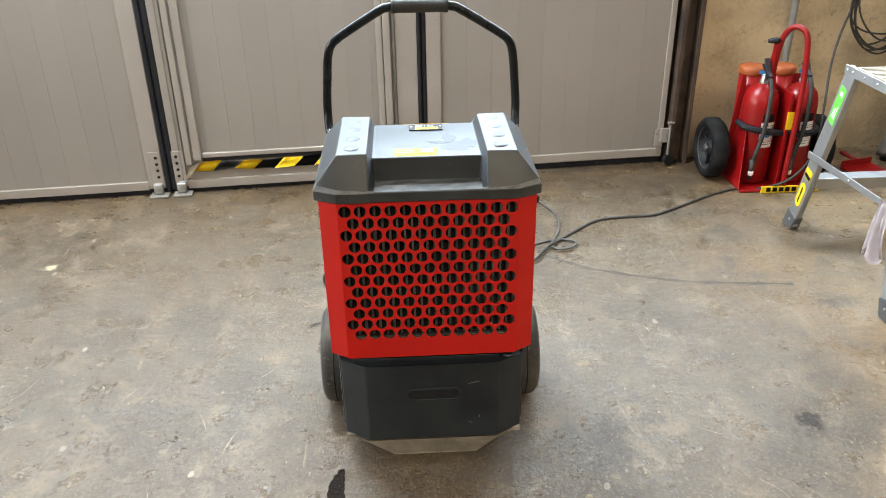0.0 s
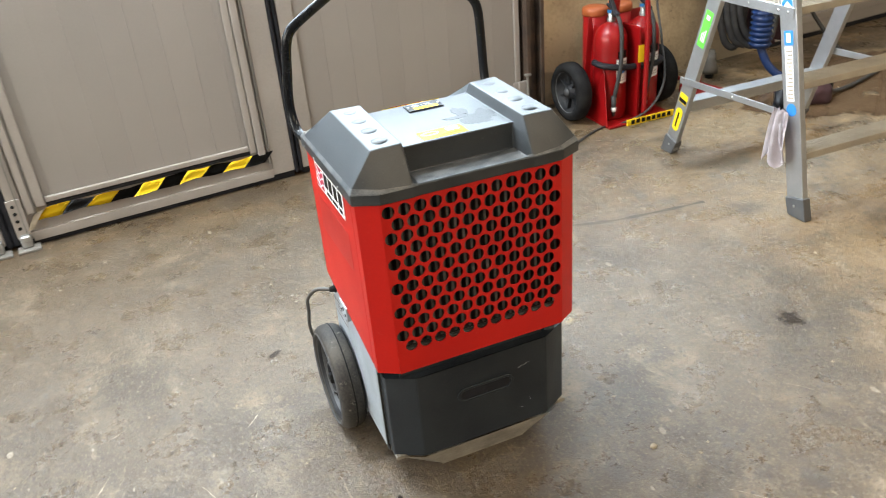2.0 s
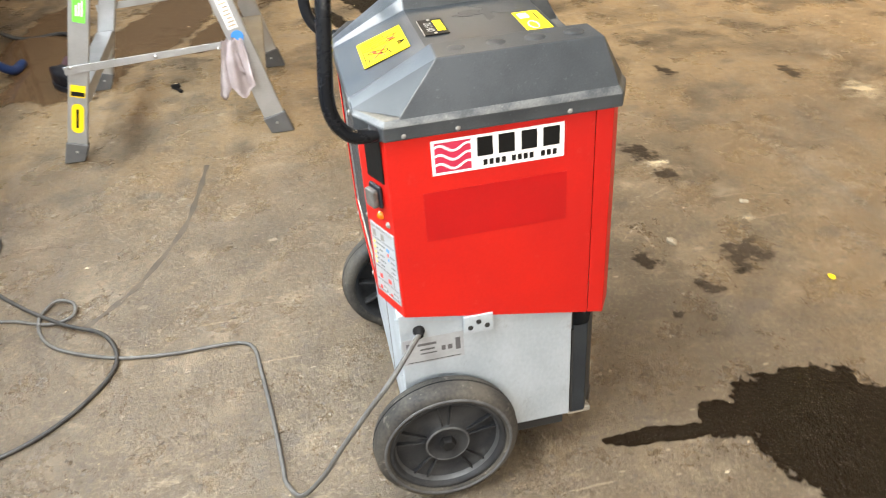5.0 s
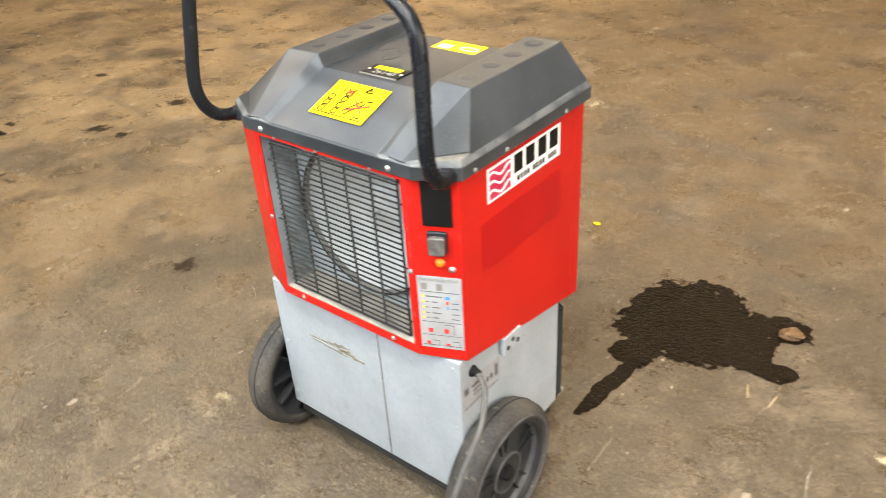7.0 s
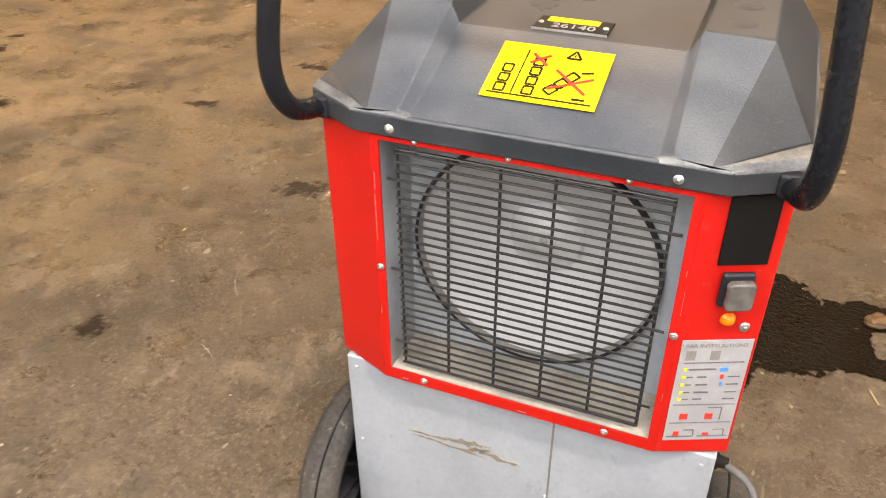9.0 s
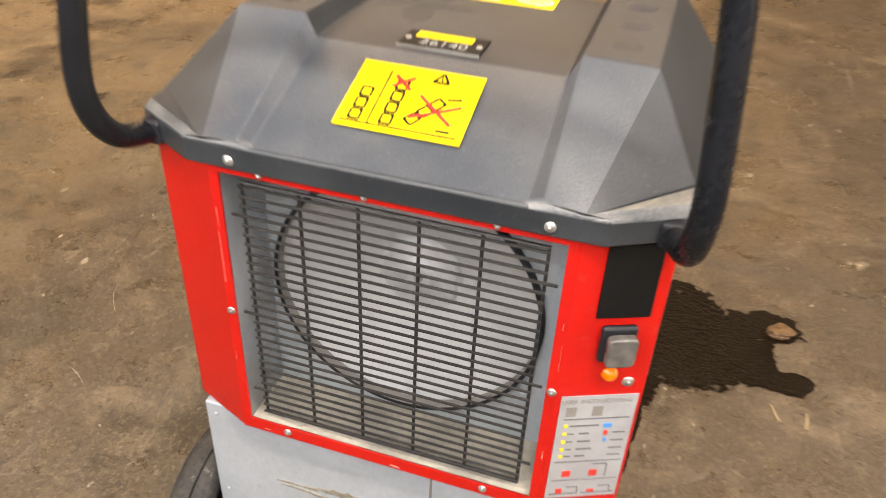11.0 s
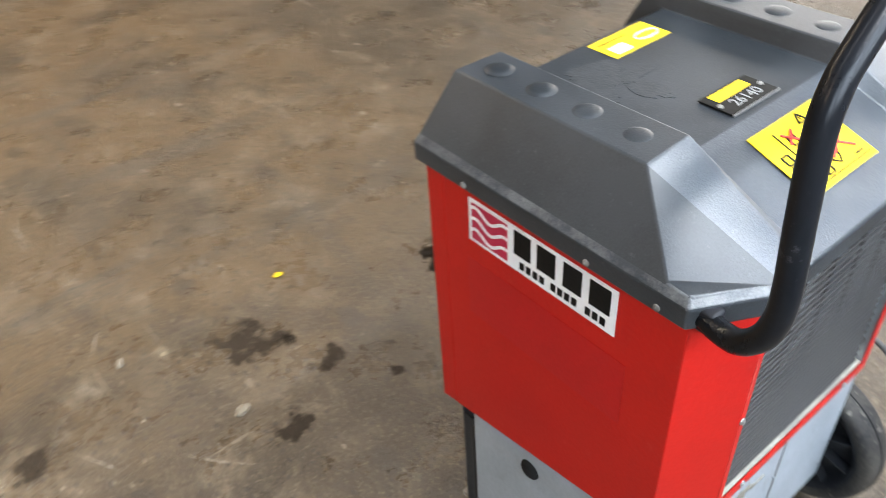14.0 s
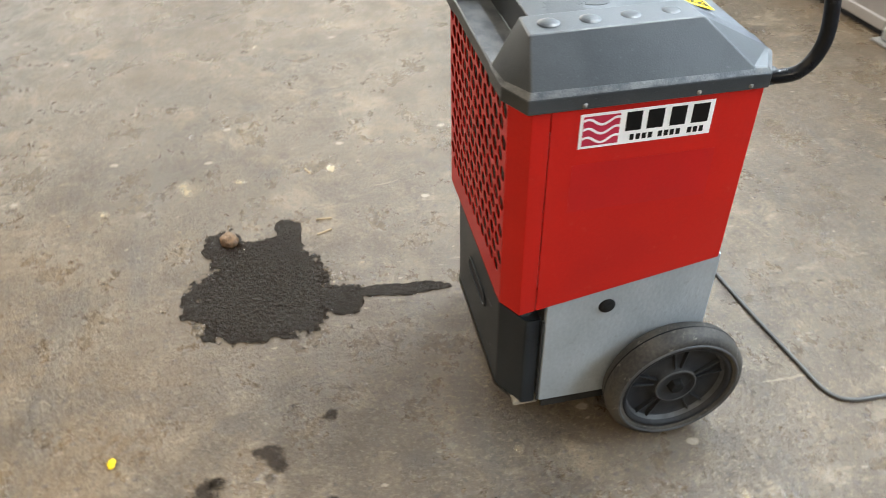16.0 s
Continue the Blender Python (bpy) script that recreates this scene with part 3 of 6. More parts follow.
def gate_leaf(name, x0, x1, stile_l, stile_r, rail, label, pitch=0.127, y=0.0):
    """A gate leaf: stiles and rails of folded profile round narrow upright panels with grooves between."""
    leaf = thing(name, label, "gate", GATES, kind="structure")
    top = 4.1
    for a, b in ((x0, x0 + stile_l), (x1 - stile_r, x1)):
        if b - a > 0.005:
            part("stile", boxes((a, b, y - 0.012, y + 0.06, 0.035, top)), GATEALU, leaf, bevel=0.003)
    part("bottom_rail", boxes((x0 + stile_l, x1 - stile_r, y - 0.009, y + 0.06, 0.035, rail - 0.045)), GATE, leaf, bevel=0.003)
    part("rail_edge", boxes((x0 + stile_l, x1 - stile_r, y - 0.016, y + 0.05, rail - 0.045, rail)), GATEALU, leaf, bevel=0.003)
    part("top_rail", boxes((x0 + stile_l, x1 - stile_r, y - 0.009, y + 0.06, top - 0.12, top)), GATEALU, leaf, bevel=0.003)
    a, b = x0 + stile_l, x1 - stile_r
    part("panel_core", boxes((a, b, y + 0.005, y + 0.05, rail, top - 0.12)), GATE, leaf)
    k = max(1, round((b - a) / pitch))
    w = (b - a) / k
    for i in range(k):
        bm = prism(bmesh.new(), [(a + i * w + 0.0003, y + 0.0135), (a + i * w + 0.0003, y + 0.0005), (a + i * w + 0.0018, y), (a + (i + 1) * w - 0.0018, y), (a + (i + 1) * w - 0.0003, y + 0.0005), (a + (i + 1) * w - 0.0003, y + 0.0135)][::-1], rail, top - 0.12)
        part("panel", bm, GATE, leaf)
    part("floor_seal", boxes((x0, x1, y + 0.004, y + 0.03, 0.0, 0.04)), GASKET, leaf, "black rubber floor seal")
    return leaf


gate_leaf("door_1", -5.6, -1.318, 0.1, 0.085, 0.075, "closed grey sectional gate leaf with upright panels")
gate_2 = gate_leaf("door_2", -1.26, 0.015, 0.055, 0.11, 0.07, "closed grey gate leaf with a wicket door in it")
gate_leaf("door_3", 0.06, 1.37, 0.075, 0.03, 0.085, "closed grey sectional gate leaf beside a rusty column")
gate_leaf("door_4", 3.35, 8.85, 0.1, 0.1, 0.16, "second closed grey gate further along the wall")

# the wicket door's frame in leaf 2, proud of the leaf
for dims in ((-1.195, -1.165, -0.034, -0.013, 0.16, 2.6), (-1.155, -1.115, -0.028, -0.013, 0.18, 2.58),
             (-0.155, -0.120, -0.034, -0.013, 0.16, 2.6), (-0.19, -0.160, -0.028, -0.013, 0.18, 2.58), (-1.11, -0.195, -0.022, -0.002, 0.19, 0.215)):
    part("wicket_frame", boxes(dims), GATEALU, gate_2, bevel=0.004)
part("wicket_gap", boxes((-1.112, -0.192, -0.018, -0.002, 0.172, 0.186)), GASKET, gate_2, "dark gap under the wicket door")
for dims in ((-0.108, -0.098, -0.018, -0.002, 0.10, 3.9), (-1.163, -1.157, -0.02, -0.002, 0.13, 3.9), (-1.225, -1.221, -0.02, -0.002, 0.04, 3.9)):
    part("gap_line", boxes(dims), PIPE, gate_2)

# black seals between the leaves
for xa, xb, lip in ((-1.317, -1.261, -0.02), (0.016, 0.059, -0.022)):
    seal = thing("gate_seal", "black rubber seal between two gate leaves", "seal", GATES, kind="structure")
    mid = xa + (xb - xa) * 0.46
    part("seal_strip", boxes((xa, mid - 0.002, lip, 0.05, 0.02, 4.1)), GASKET, seal, bevel=0.007)
    part("seal_strip", boxes((mid + 0.002, xb, lip + 0.006, 0.05, 0.02, 4.1)), GASKET, seal, bevel=0.007)
    part("seal_core", boxes((mid - 0.002, mid + 0.002, lip + 0.02, 0.05, 0.02, 4.1)), GASKET, seal)


def floor_bolt(x, lean):
    """A floor bolt: galvanised plate with four screws, over a bright bolt foot."""
    b = thing("floor_bolt", "galvanised floor bolt with four screws on a gate leaf", "bolt", GATES @ pose(x, 0, 0), group="floor bolts")
    part("plate", boxes((-0.03, 0.03, -0.018, -0.012, 0.05, 0.235)), GATEALU, b, bevel=0.002)
    for i in range(4):
        part("screw", lathe(bmesh.new(), [(0, 0.006), (0.006, 0.005), (0.008, 0.0)], axes((lean * 0.008, -0.018, 0.10 + 0.035 * i), (1, 0, 0), (0, 0, 1)), 12), RUBBER, b)
    part("bolt_foot", boxes((-0.024, 0.024, -0.045, -0.01, 0.012, 0.070)), ZINC, b, "bright worn bolt foot", bevel=0.01)
    part("keeper", boxes((-0.045, 0.05, -0.07, 0.0, 0.0, 0.012)), PIPE, b, bevel=0.003)


floor_bolt(-1.352, 1)
floor_bolt(-1.235, -1)

# black and yellow barrier tape along the wicket's sill
tape = thing("barrier_tape", "black and yellow striped tape stuck along the wicket door sill", "tape", GATES)
k, w = 10, 0.104


def tape_edge(x, upper):
    """Height of the slack tape's upper or lower edge at x."""
    return (0.168 if upper else 0.119) + 0.004 * math.sin(11 * x + upper) + 0.0025 * math.sin(37 * x + 2 * upper)


for i in range(k):
    xa, bm, rows = -1.17 + i * w, bmesh.new(), []
    for j in range(6):
        row = []
        for v in (0, 0.5, 1):
            x = xa + w * j / 5 + 0.052 * v
            lo, hi = tape_edge(x, 0), tape_edge(x, 1)
            row.append(bm.verts.new((x, -0.019 - 0.004 * math.sin(13 * x + 1.5 * v) ** 2 - 0.002 * math.sin(61 * x + 4 * v) ** 2, lo + (hi - lo) * v)))
        rows.append(row)
    for p, q in zip(rows, rows[1:]):
        for j in (0, 1):
            bm.faces.new((p[j], q[j], q[j + 1], p[j + 1]))
    bmesh.ops.solidify(bm, geom=bm.faces[:], thickness=0.001)
    part("tape_stripe", bm, YELLOW if i % 2 == 0 else INK, tape, smooth=True)
part("torn_end", laid(prism(bmesh.new(), [(-1.215, 0.085), (-1.19, 0.088), (-1.13, 0.165), (-1.175, 0.15)], 0, 0.003), axes((0, -0.026, 0), (1, 0, 0), (0, 0, 1))), PALE, tape, "torn dirty tape end")

# column, wall, conduit
column = thing("steel_column", "dark rusty steel column beside the gate", "column", GATES, kind="structure")
part("flange", boxes((1.395, 1.415, -0.05, 0.10, 0, 4.2)), RUST, column)
part("web", boxes((1.415, 1.485, 0.01, 0.03, 0, 4.2)), RUST, column)
part("flange", boxes((1.485, 1.505, -0.05, 0.10, 0, 4.2)), RUST, column)
upright("wall_north", (1.51, 3.34, 0.03, 0.25, -0.1, 4.4), PLASTER, "beige plastered wall with scuffs and dark stains", "wall")
upright("wall_north_west", (-9, -5.6, 0.03, 0.25, -0.1, 4.4), PLASTER, "beige plastered wall", "wall")
upright("wall_north_lintel", (-5.6, 1.51, 0.03, 0.25, 4.1, 4.4), PLASTER, "beige wall above the gates", "wall")
upright("wall_north_backing", (-5.6, 8.9, 0.26, 0.4, -0.1, 4.4), HALL, "plain wall behind the gates", "wall")
upright("wall_north_lintel_east", (3.34, 8.9, 0.03, 0.25, 4.1, 4.4), PLASTER, "beige wall above the gates", "wall")
conduit = thing("conduit", "grey vertical conduit clipped to the beige wall", "pipe", GATES @ pose(2.02, 0, 0))
part("pipe", tube(bmesh.new(), [(0.02, -0.002, 4.0), (0, -0.002, 0.35)], 0.018, 12, 1), PIPE, conduit)
part("clip", boxes((-0.03, 0.03, -0.024, 0.028, 1.0, 1.03)), GALV, conduit)
bracket = thing("gate_bracket", "galvanised roller bracket at the gate's lower corner", "bracket", GATES)
part("plate", boxes((1.318, 1.368, -0.022, -0.0125, 0.10, 0.20)), GATEALU, bracket, bevel=0.003)
part("arm", boxes((1.345, 1.405, -0.040, -0.0225, 0.125, 0.205)), GATEALU, bracket, bevel=0.003)
part("hinge_pin", lathe(bmesh.new(), [(0, 0.06), (0.007, 0.06), (0.007, 0.235), (0, 0.235)], pose(1.39, -0.052, 0), 10), PIPE, bracket)
part("pin_head", boxes((1.372, 1.408, -0.066, -0.0405, 0.2355, 0.247)), PIPE, bracket, bevel=0.003)
part("bolt", lathe(bmesh.new(), [(0, 0.004), (0.005, 0.003), (0.006, 0)], axes((1.33, -0.0222, 0.17), (1, 0, 0), (0, 0, 1)), 10), PIPE, bracket)
part("roller", lathe(bmesh.new(), [(0, -0.02), (0.028, -0.02), (0.028, 0.02), (0, 0.02)], axes((1.395, -0.055, 0.032), (1, 0, 0), (0, 0, 1)), 20), RUBBER, bracket)

# glowing panes and frames of the unseen, added windows
DAY = glow("daylight_pane", (0.74, 0.87, 1.0), 3.0)
for i, (m, w, h, watts) in enumerate(UNSEEN_WINDOWS):
    win = thing("window_%d" % (i + 1), "unseen high window with a grey frame, added for daylight", "window", m @ pose(0, 0, 0.012), kind="structure")
    part("pane", boxes((-w / 2, w / 2, -h / 2, h / 2, 0.0, 0.006)), DAY, win)
    for dims in ((-w / 2 - 0.05, w / 2 + 0.05, h / 2, h / 2 + 0.05, -0.02, 0.016), (-w / 2 - 0.05, w / 2 + 0.05, -h / 2 - 0.05, -h / 2, -0.02, 0.016),
                 (-w / 2 - 0.05, -w / 2, -h / 2, h / 2, -0.02, 0.016), (w / 2, w / 2 + 0.05, -h / 2, h / 2, -0.02, 0.016)):
        part("window_frame", boxes(dims), GATEALU, win)

TUBE_GLOW = glow("lamp_diffuser", (1.0, 0.95, 0.88), 6.0)
# housings for the unseen lights, the last two rows made up
for x, y, z, length, watts in TUBE_ROWS:
    for k in range(round(length / 1.6)):
        lamp = thing("unseen_ceiling_light", "long white fluorescent ceiling light, unseen, placed to light the hall", "lamp", pose(x - length / 2 + 0.8 + 1.6 * k, y, z), group="ceiling lights")
        part("housing", boxes((-0.78, 0.78, -0.09, 0.09, 0.0, 0.06)), WHITE, lamp)
        part("diffuser", boxes((-0.75, 0.75, -0.07, 0.07, -0.03, -0.002)), TUBE_GLOW, lamp)
        for s in (-0.5, 0.5):
            part("hanger", tube(bmesh.new(), [(s, 0, 0.06), (s, 0, 4.3 - z)], 0.005, 6, 1), GALV, lamp)

# ---- dehumidifier ----
unit = thing("dehumidifier", "large red and grey wheeled building dehumidifier standing on the concrete floor", "dehumidifier")

# casing of painted sheet: lower edge rises towards the back
Z_TOP = 0.850


def low(y):
    return 0.393 + (y + 0.172) * (0.470 - 0.393) / (0.232 + 0.172)


def sheet(bm, pts, z_low, z_top, t=0.003):
    """An upright folded sheet along plan points, t thick to the inside."""
    vs = []
    for i, (x, y) in enumerate(pts):
        d = Vector((0, 0))
        for j in (i - 1, i):
            if 0 <= j < len(pts) - 1:
                e = Vector((pts[j + 1][0] - pts[j][0], pts[j + 1][1] - pts[j][1])).normalized()
                d += Vector((-e.y, e.x))
        d = d.normalized() * t
        vs.append([bm.verts.new(c) for c in ((x, y, z_low(x, y)), (x, y, z_top), (x + d.x, y + d.y, z_top), (x + d.x, y + d.y, z_low(x, y)))])
    for a, b in zip(vs, vs[1:]):
        for k in range(4):
            bm.faces.new((a[k], b[k], b[(k + 1) % 4], a[(k + 1) % 4]))
    bm.faces.new(vs[0])
    bm.faces.new(vs[-1][::-1])
    return bm


for s in (-1, 1):
    side = [(s * 0.27, -0.139), (s * 0.27, 0.232)]
    part("side_panel", sheet(bmesh.new(), side if s > 0 else side[::-1], lambda x, y: low(y), Z_TOP), RED, unit, "scratched red side panel", bevel=0.001)
    fold = [(s * 0.27, -0.1402), (s * 0.27, -0.172), (s * 0.2225, -0.2)]
    part("front_corner", sheet(bmesh.new(), fold[::-1] if s > 0 else fold, lambda x, y: low(max(y, -0.172)) - (0.001 if y < -0.19 else 0), Z_TOP), RED, unit, bevel=0.003)

PITCH_X, PITCH_Z = 0.0372, 0.0323
holes = []
for r in range(12):
    k = 12 if r % 2 == 0 else 11
    for c in range(k):
        holes.append(ring((c - (k - 1) / 2) * PITCH_X, 0.819 - r * PITCH_Z, 0.0150, 22))
bm = plate_with_holes([(-0.2225, 0.391), (0.2225, 0.391), (0.2225, Z_TOP), (-0.2225, Z_TOP)], holes, 0.003)
part("front_panel", laid(bm, axes((0, -0.1985, 0), (1, 0, 0), (0, 0, 1))), RED, unit, "red front panel with rows of round holes")

# black sheet behind the fins, painted as the shaded inside
coil = part("coil", boxes((-0.225, 0.225, -0.148, -0.140, 0.40, 0.83)), DARK, unit, "cooling coil behind the holes, on a black sheet painted as the shaded inside")
for i in range(24):
    x = -0.2139 + i * PITCH_X / 2
    part("fin", boxes((x + 0.002, x + 0.008, -0.176, -0.150, 0.45, 0.825)), FIN, coil)
part("drip_rail", boxes((-0.22, 0.22, -0.19, -0.178, 0.40, 0.449)), FIN, coil, bevel=0.002)

# back panel with the fan opening, and its folded corners
bm = plate_with_holes([(-0.186, 0.474), (0.186, 0.474), (0.186, Z_TOP), (-0.186, Z_TOP)],
                      [[(-0.176, 0.491), (0.176, 0.491), (0.176, 0.838), (-0.176, 0.838)]], 0.003)
back = part("back_panel", laid(bm, axes((0, 0.2685, 0), (-1, 0, 0), (0, 0, 1))), RED, unit, "red back panel framing the fan opening")
for s in (-1, 1):
    fold = [(s * 0.186, 0.27), (s * 0.27, 0.2325)]
    part("back_corner", sheet(bmesh.new(), fold if s < 0 else fold[::-1], lambda x, y: 0.474 if y > 0.25 else 0.4705, Z_TOP), RED, unit, bevel=0.002)

# fan recess: galvanised walls, a plate with a round opening, a black inlet ring and the coned fan disc behind it
DUSTY = mat("dusty_galvanised", (0.34, 0.31, 0.26), (0.20, 0.185, 0.16), 0.7, 0.85, scale=14, fine=160, bump=0.25, spots=(0.12, 0.11, 0.10), spot_amount=0.6)
BARE = mat("bare_galvanised", (0.52, 0.55, 0.57), (0.42, 0.45, 0.47), 0.34, 0.5, metal=0.9, scale=12, fine=90, bump=0.15)
bm = plate_with_holes([(-0.176, 0.491), (0.176, 0.491), (0.176, 0.838), (-0.176, 0.838)], [ring(-0.006, 0.664, 0.160, 64)], 0.004)
recess = part("shroud", laid(bm, axes((0, 0.185, 0), (-1, 0, 0), (0, 0, 1))), GALV, unit, "galvanised fan shroud plate")
part("recess_wall", boxes((-0.180, -0.1765, 0.16, 0.2665, 0.487, 0.842)), BARE, recess)
part("recess_wall", boxes((0.1765, 0.180, 0.16, 0.2665, 0.487, 0.842)), BARE, recess)
part("recess_floor", boxes((-0.176, 0.176, 0.16, 0.2665, 0.487, 0.4905)), DUSTY, recess, "dusty recess floor")
part("recess_top", boxes((-0.176, 0.176, 0.16, 0.2665, 0.8385, 0.842)), BARE, recess)
FAN = axes((0.006, 0.185, 0.664), (-1, 0, 0), (0, 0, 1))
part("inlet_ring", lathe(bmesh.new(), [(0.1625, 0.002), (0.1625, 0.010), (0.1600, 0.0115), (0.1575, 0.010)], FAN, 72), GASKET, recess, "black inlet ring", smooth=True)
part("inlet_lining", lathe(bmesh.new(), [(0.1573, 0.0098), (0.1573, -0.010)], FAN, 72), PIPE, recess, smooth=True)
fan = part("fan", lathe(bmesh.new(), [(0.157, -0.004), (0.150, -0.008), (0.120, -0.024), (0.085, -0.040), (0.054, -0.053), (0.046, -0.055)], FAN, 72), BLADE, unit, "bare metal fan disc behind the grille", smooth=True)
hub = part("fan_hub", lathe(bmesh.new(), [(0.052, -0.054), (0.048, -0.047), (0.044, -0.045), (0.020, -0.044), (0.019, -0.042), (0.012, -0.042), (0, -0.042)], FAN, 48), BLADE, fan, "flat fan hub with a centre screw", smooth=True)
part("hub_screw", lathe(bmesh.new(), [(0, 0.004), (0.004, 0.0035), (0.0055, 0.0)], FAN @ pose(0, 0, -0.042), 16), ZINC, hub, smooth=True)

grille = part("grille", tube(bmesh.new(), [(-0.158, 0.2585, 0.499), (0.158, 0.2585, 0.499), (0.158, 0.2585, 0.824), (-0.158, 0.2585, 0.824), (-0.158, 0.2585, 0.499)], 0.0024, 8, 1), WIRE, unit, "black wire grille")
for i in range(28):
    z = 0.502 + i * 0.0118
    wide = 0.171 if i in (3, 13, 24) else 0.16
    part("wire", tube(bmesh.new(), [(-wide, 0.262, z), (wide, 0.262, z)], 0.0019, 6, 1), WIRE, grille)
for i in range(1, 5):
    x = -0.158 + i * 0.0632
    part("wire", tube(bmesh.new(), [(x, 0.2575, 0.499), (x, 0.2575, 0.824)], 0.0021, 6, 1), WIRE, grille)


def bars(name, material, parent, m, *dims):
    """Small printed bars, each a part of its own."""
    for d in dims:
        part(name, laid(boxes(d), m), material, parent)


def screw(o, normal, parent, material=ZINC, r=0.0065):
    u = Vector(normal).cross((0, 0, 1))
    m = axes(o, u, Vector(normal).cross(u))
    s = part("screw", lathe(bmesh.new(), [(0, 0.0032), (r * 0.3, 0.0032), (r * 0.36, 0.0016), (r * 0.7, 0.0026), (r, 0.0)], m, 16), material, parent, smooth=True)
    return s


for x, y, z in ((0.182, 0.27, 0.66), (-0.182, 0.27, 0.66), (0.126, 0.27, 0.484), (-0.122, 0.27, 0.484)):
    screw((x, y + 0.0004, z), (0, 1, 0), back, r=0.005)
for x in (-0.11, 0.02, 0.13):
    screw((x, 0.2704, 0.843), (0, 1, 0), back, r=0.0035)

# chipped paint on the back panel's edges
for x0, x1, z0, z1 in ((0.1838, 0.1843, 0.700, 0.765), (0.1832, 0.1836, 0.772, 0.795), (0.1842, 0.1847, 0.585, 0.598), (-0.1832, -0.1826, 0.742, 0.749), (-0.1849, -0.1846, 0.690, 0.722), (-0.1832, -0.1828, 0.560, 0.572), (0.150, 0.158, 0.4785, 0.4795), (-0.02, -0.008, 0.4775, 0.4787)):
    part("paint_chip", boxes((x0, x1, 0.2690, 0.2704, z0, z1)), CHIP, back)

# control strip on the folded back corner
CORNER = axes((-0.186, 0.27, 0), (-0.084, -0.0375, 0), (0, 0, 1))
part("blank_plate", laid(boxes((0.026, 0.079, 0.758, 0.842, 0.0005, 0.003)), CORNER), INK, unit, "black blank plate", bevel=0.001)
switch = part("switch", laid(boxes((0.033, 0.069, 0.706, 0.750, 0.0005, 0.009)), CORNER), GASKET, unit, "black rocker switch under a clear cover", bevel=0.004)
part("switch_cover", laid(prism(bmesh.new(), rounded(0.030, 0.036, 0.006), 0.009, 0.020), CORNER @ pose(0.052, 0.7265, 0)), SWITCH, switch, "dusty clear switch cover", bevel=0.003)
part("indicator_lamp", lathe(bmesh.new(), [(0, 0.008), (0.004, 0.0075), (0.0075, 0.004), (0.009, 0.0005)], CORNER @ pose(0.052, 0.684, 0), 24), AMBER, unit, "round amber indicator lamp", smooth=True)
screw(CORNER @ Vector((0.073, 0.672, 0.0004)), CORNER.to_3x3() @ Vector((0, 0, 1)), unit)
label = part("instruction_label", laid(boxes((0.007, 0.088, 0.496, 0.655, 0.0005, 0.0015)), CORNER), GREYLABEL, unit, "silver instruction label with small pictures")
part("label_heading", laid(lettering("USER INSTRUCTIONS", 0.0078), CORNER @ pose(0.045, 0.6475, 0.0016)), PIPE, label)
lines = [(0.013, 0.083, 0.6215, 0.6227), (0.021, 0.052, 0.611, 0.613), (0.011, 0.085, 0.5555, 0.5565), (0.011, 0.085, 0.5255, 0.5263), (0.011, 0.043, 0.5020, 0.5032), (0.048, 0.085, 0.5020, 0.5032)]
for i, z in enumerate((0.600, 0.588, 0.576, 0.565)):
    lines += [(0.020, 0.027, z - 0.0007, z + 0.0007), (0.032, 0.043 + 0.003 * (i % 3), z - 0.001, z + 0.001), (0.068, 0.082, z - 0.0008, z + 0.0008)]
for x0, x1, z0, z1 in ((0.054, 0.07, 0.53, 0.55), (0.03, 0.042, 0.504, 0.513), (0.066, 0.079, 0.504, 0.513)):
    lines += [(x0, x1, z1, z1 + 0.0012), (x1, x1 + 0.0012, z0, z1)]
bars("label_bar", GREYINK, label, CORNER, *[(*q, 0.0015, 0.0022) for q in lines])
bars("label_dot", YELLOW, label, CORNER, *[(0.0145, 0.0185, z - 0.002, z + 0.002, 0.0015, 0.0022) for z in (0.612, 0.600, 0.588, 0.576, 0.565)])
bars("label_mark", BLUEINK, label, CORNER, (0.057, 0.066, 0.608, 0.614, 0.0015, 0.0022), (0.060, 0.063, 0.586, 0.592, 0.0015, 0.0022))
bars("label_mark", REDINK, label, CORNER, (0.022, 0.031, 0.532, 0.541, 0.0015, 0.0024), (0.052, 0.061, 0.532, 0.541, 0.0015, 0.0024), (0.018, 0.025, 0.504, 0.511, 0.0015, 0.0024),
     (0.054, 0.062, 0.504, 0.508, 0.0015, 0.0024), (0.059, 0.063, 0.597, 0.603, 0.0015, 0.0024))
bars("label_field", PIPE, label, CORNER, (0.014, 0.025, 0.626, 0.640, 0.0015, 0.0020), (0.042, 0.053, 0.626, 0.640, 0.0015, 0.0020))

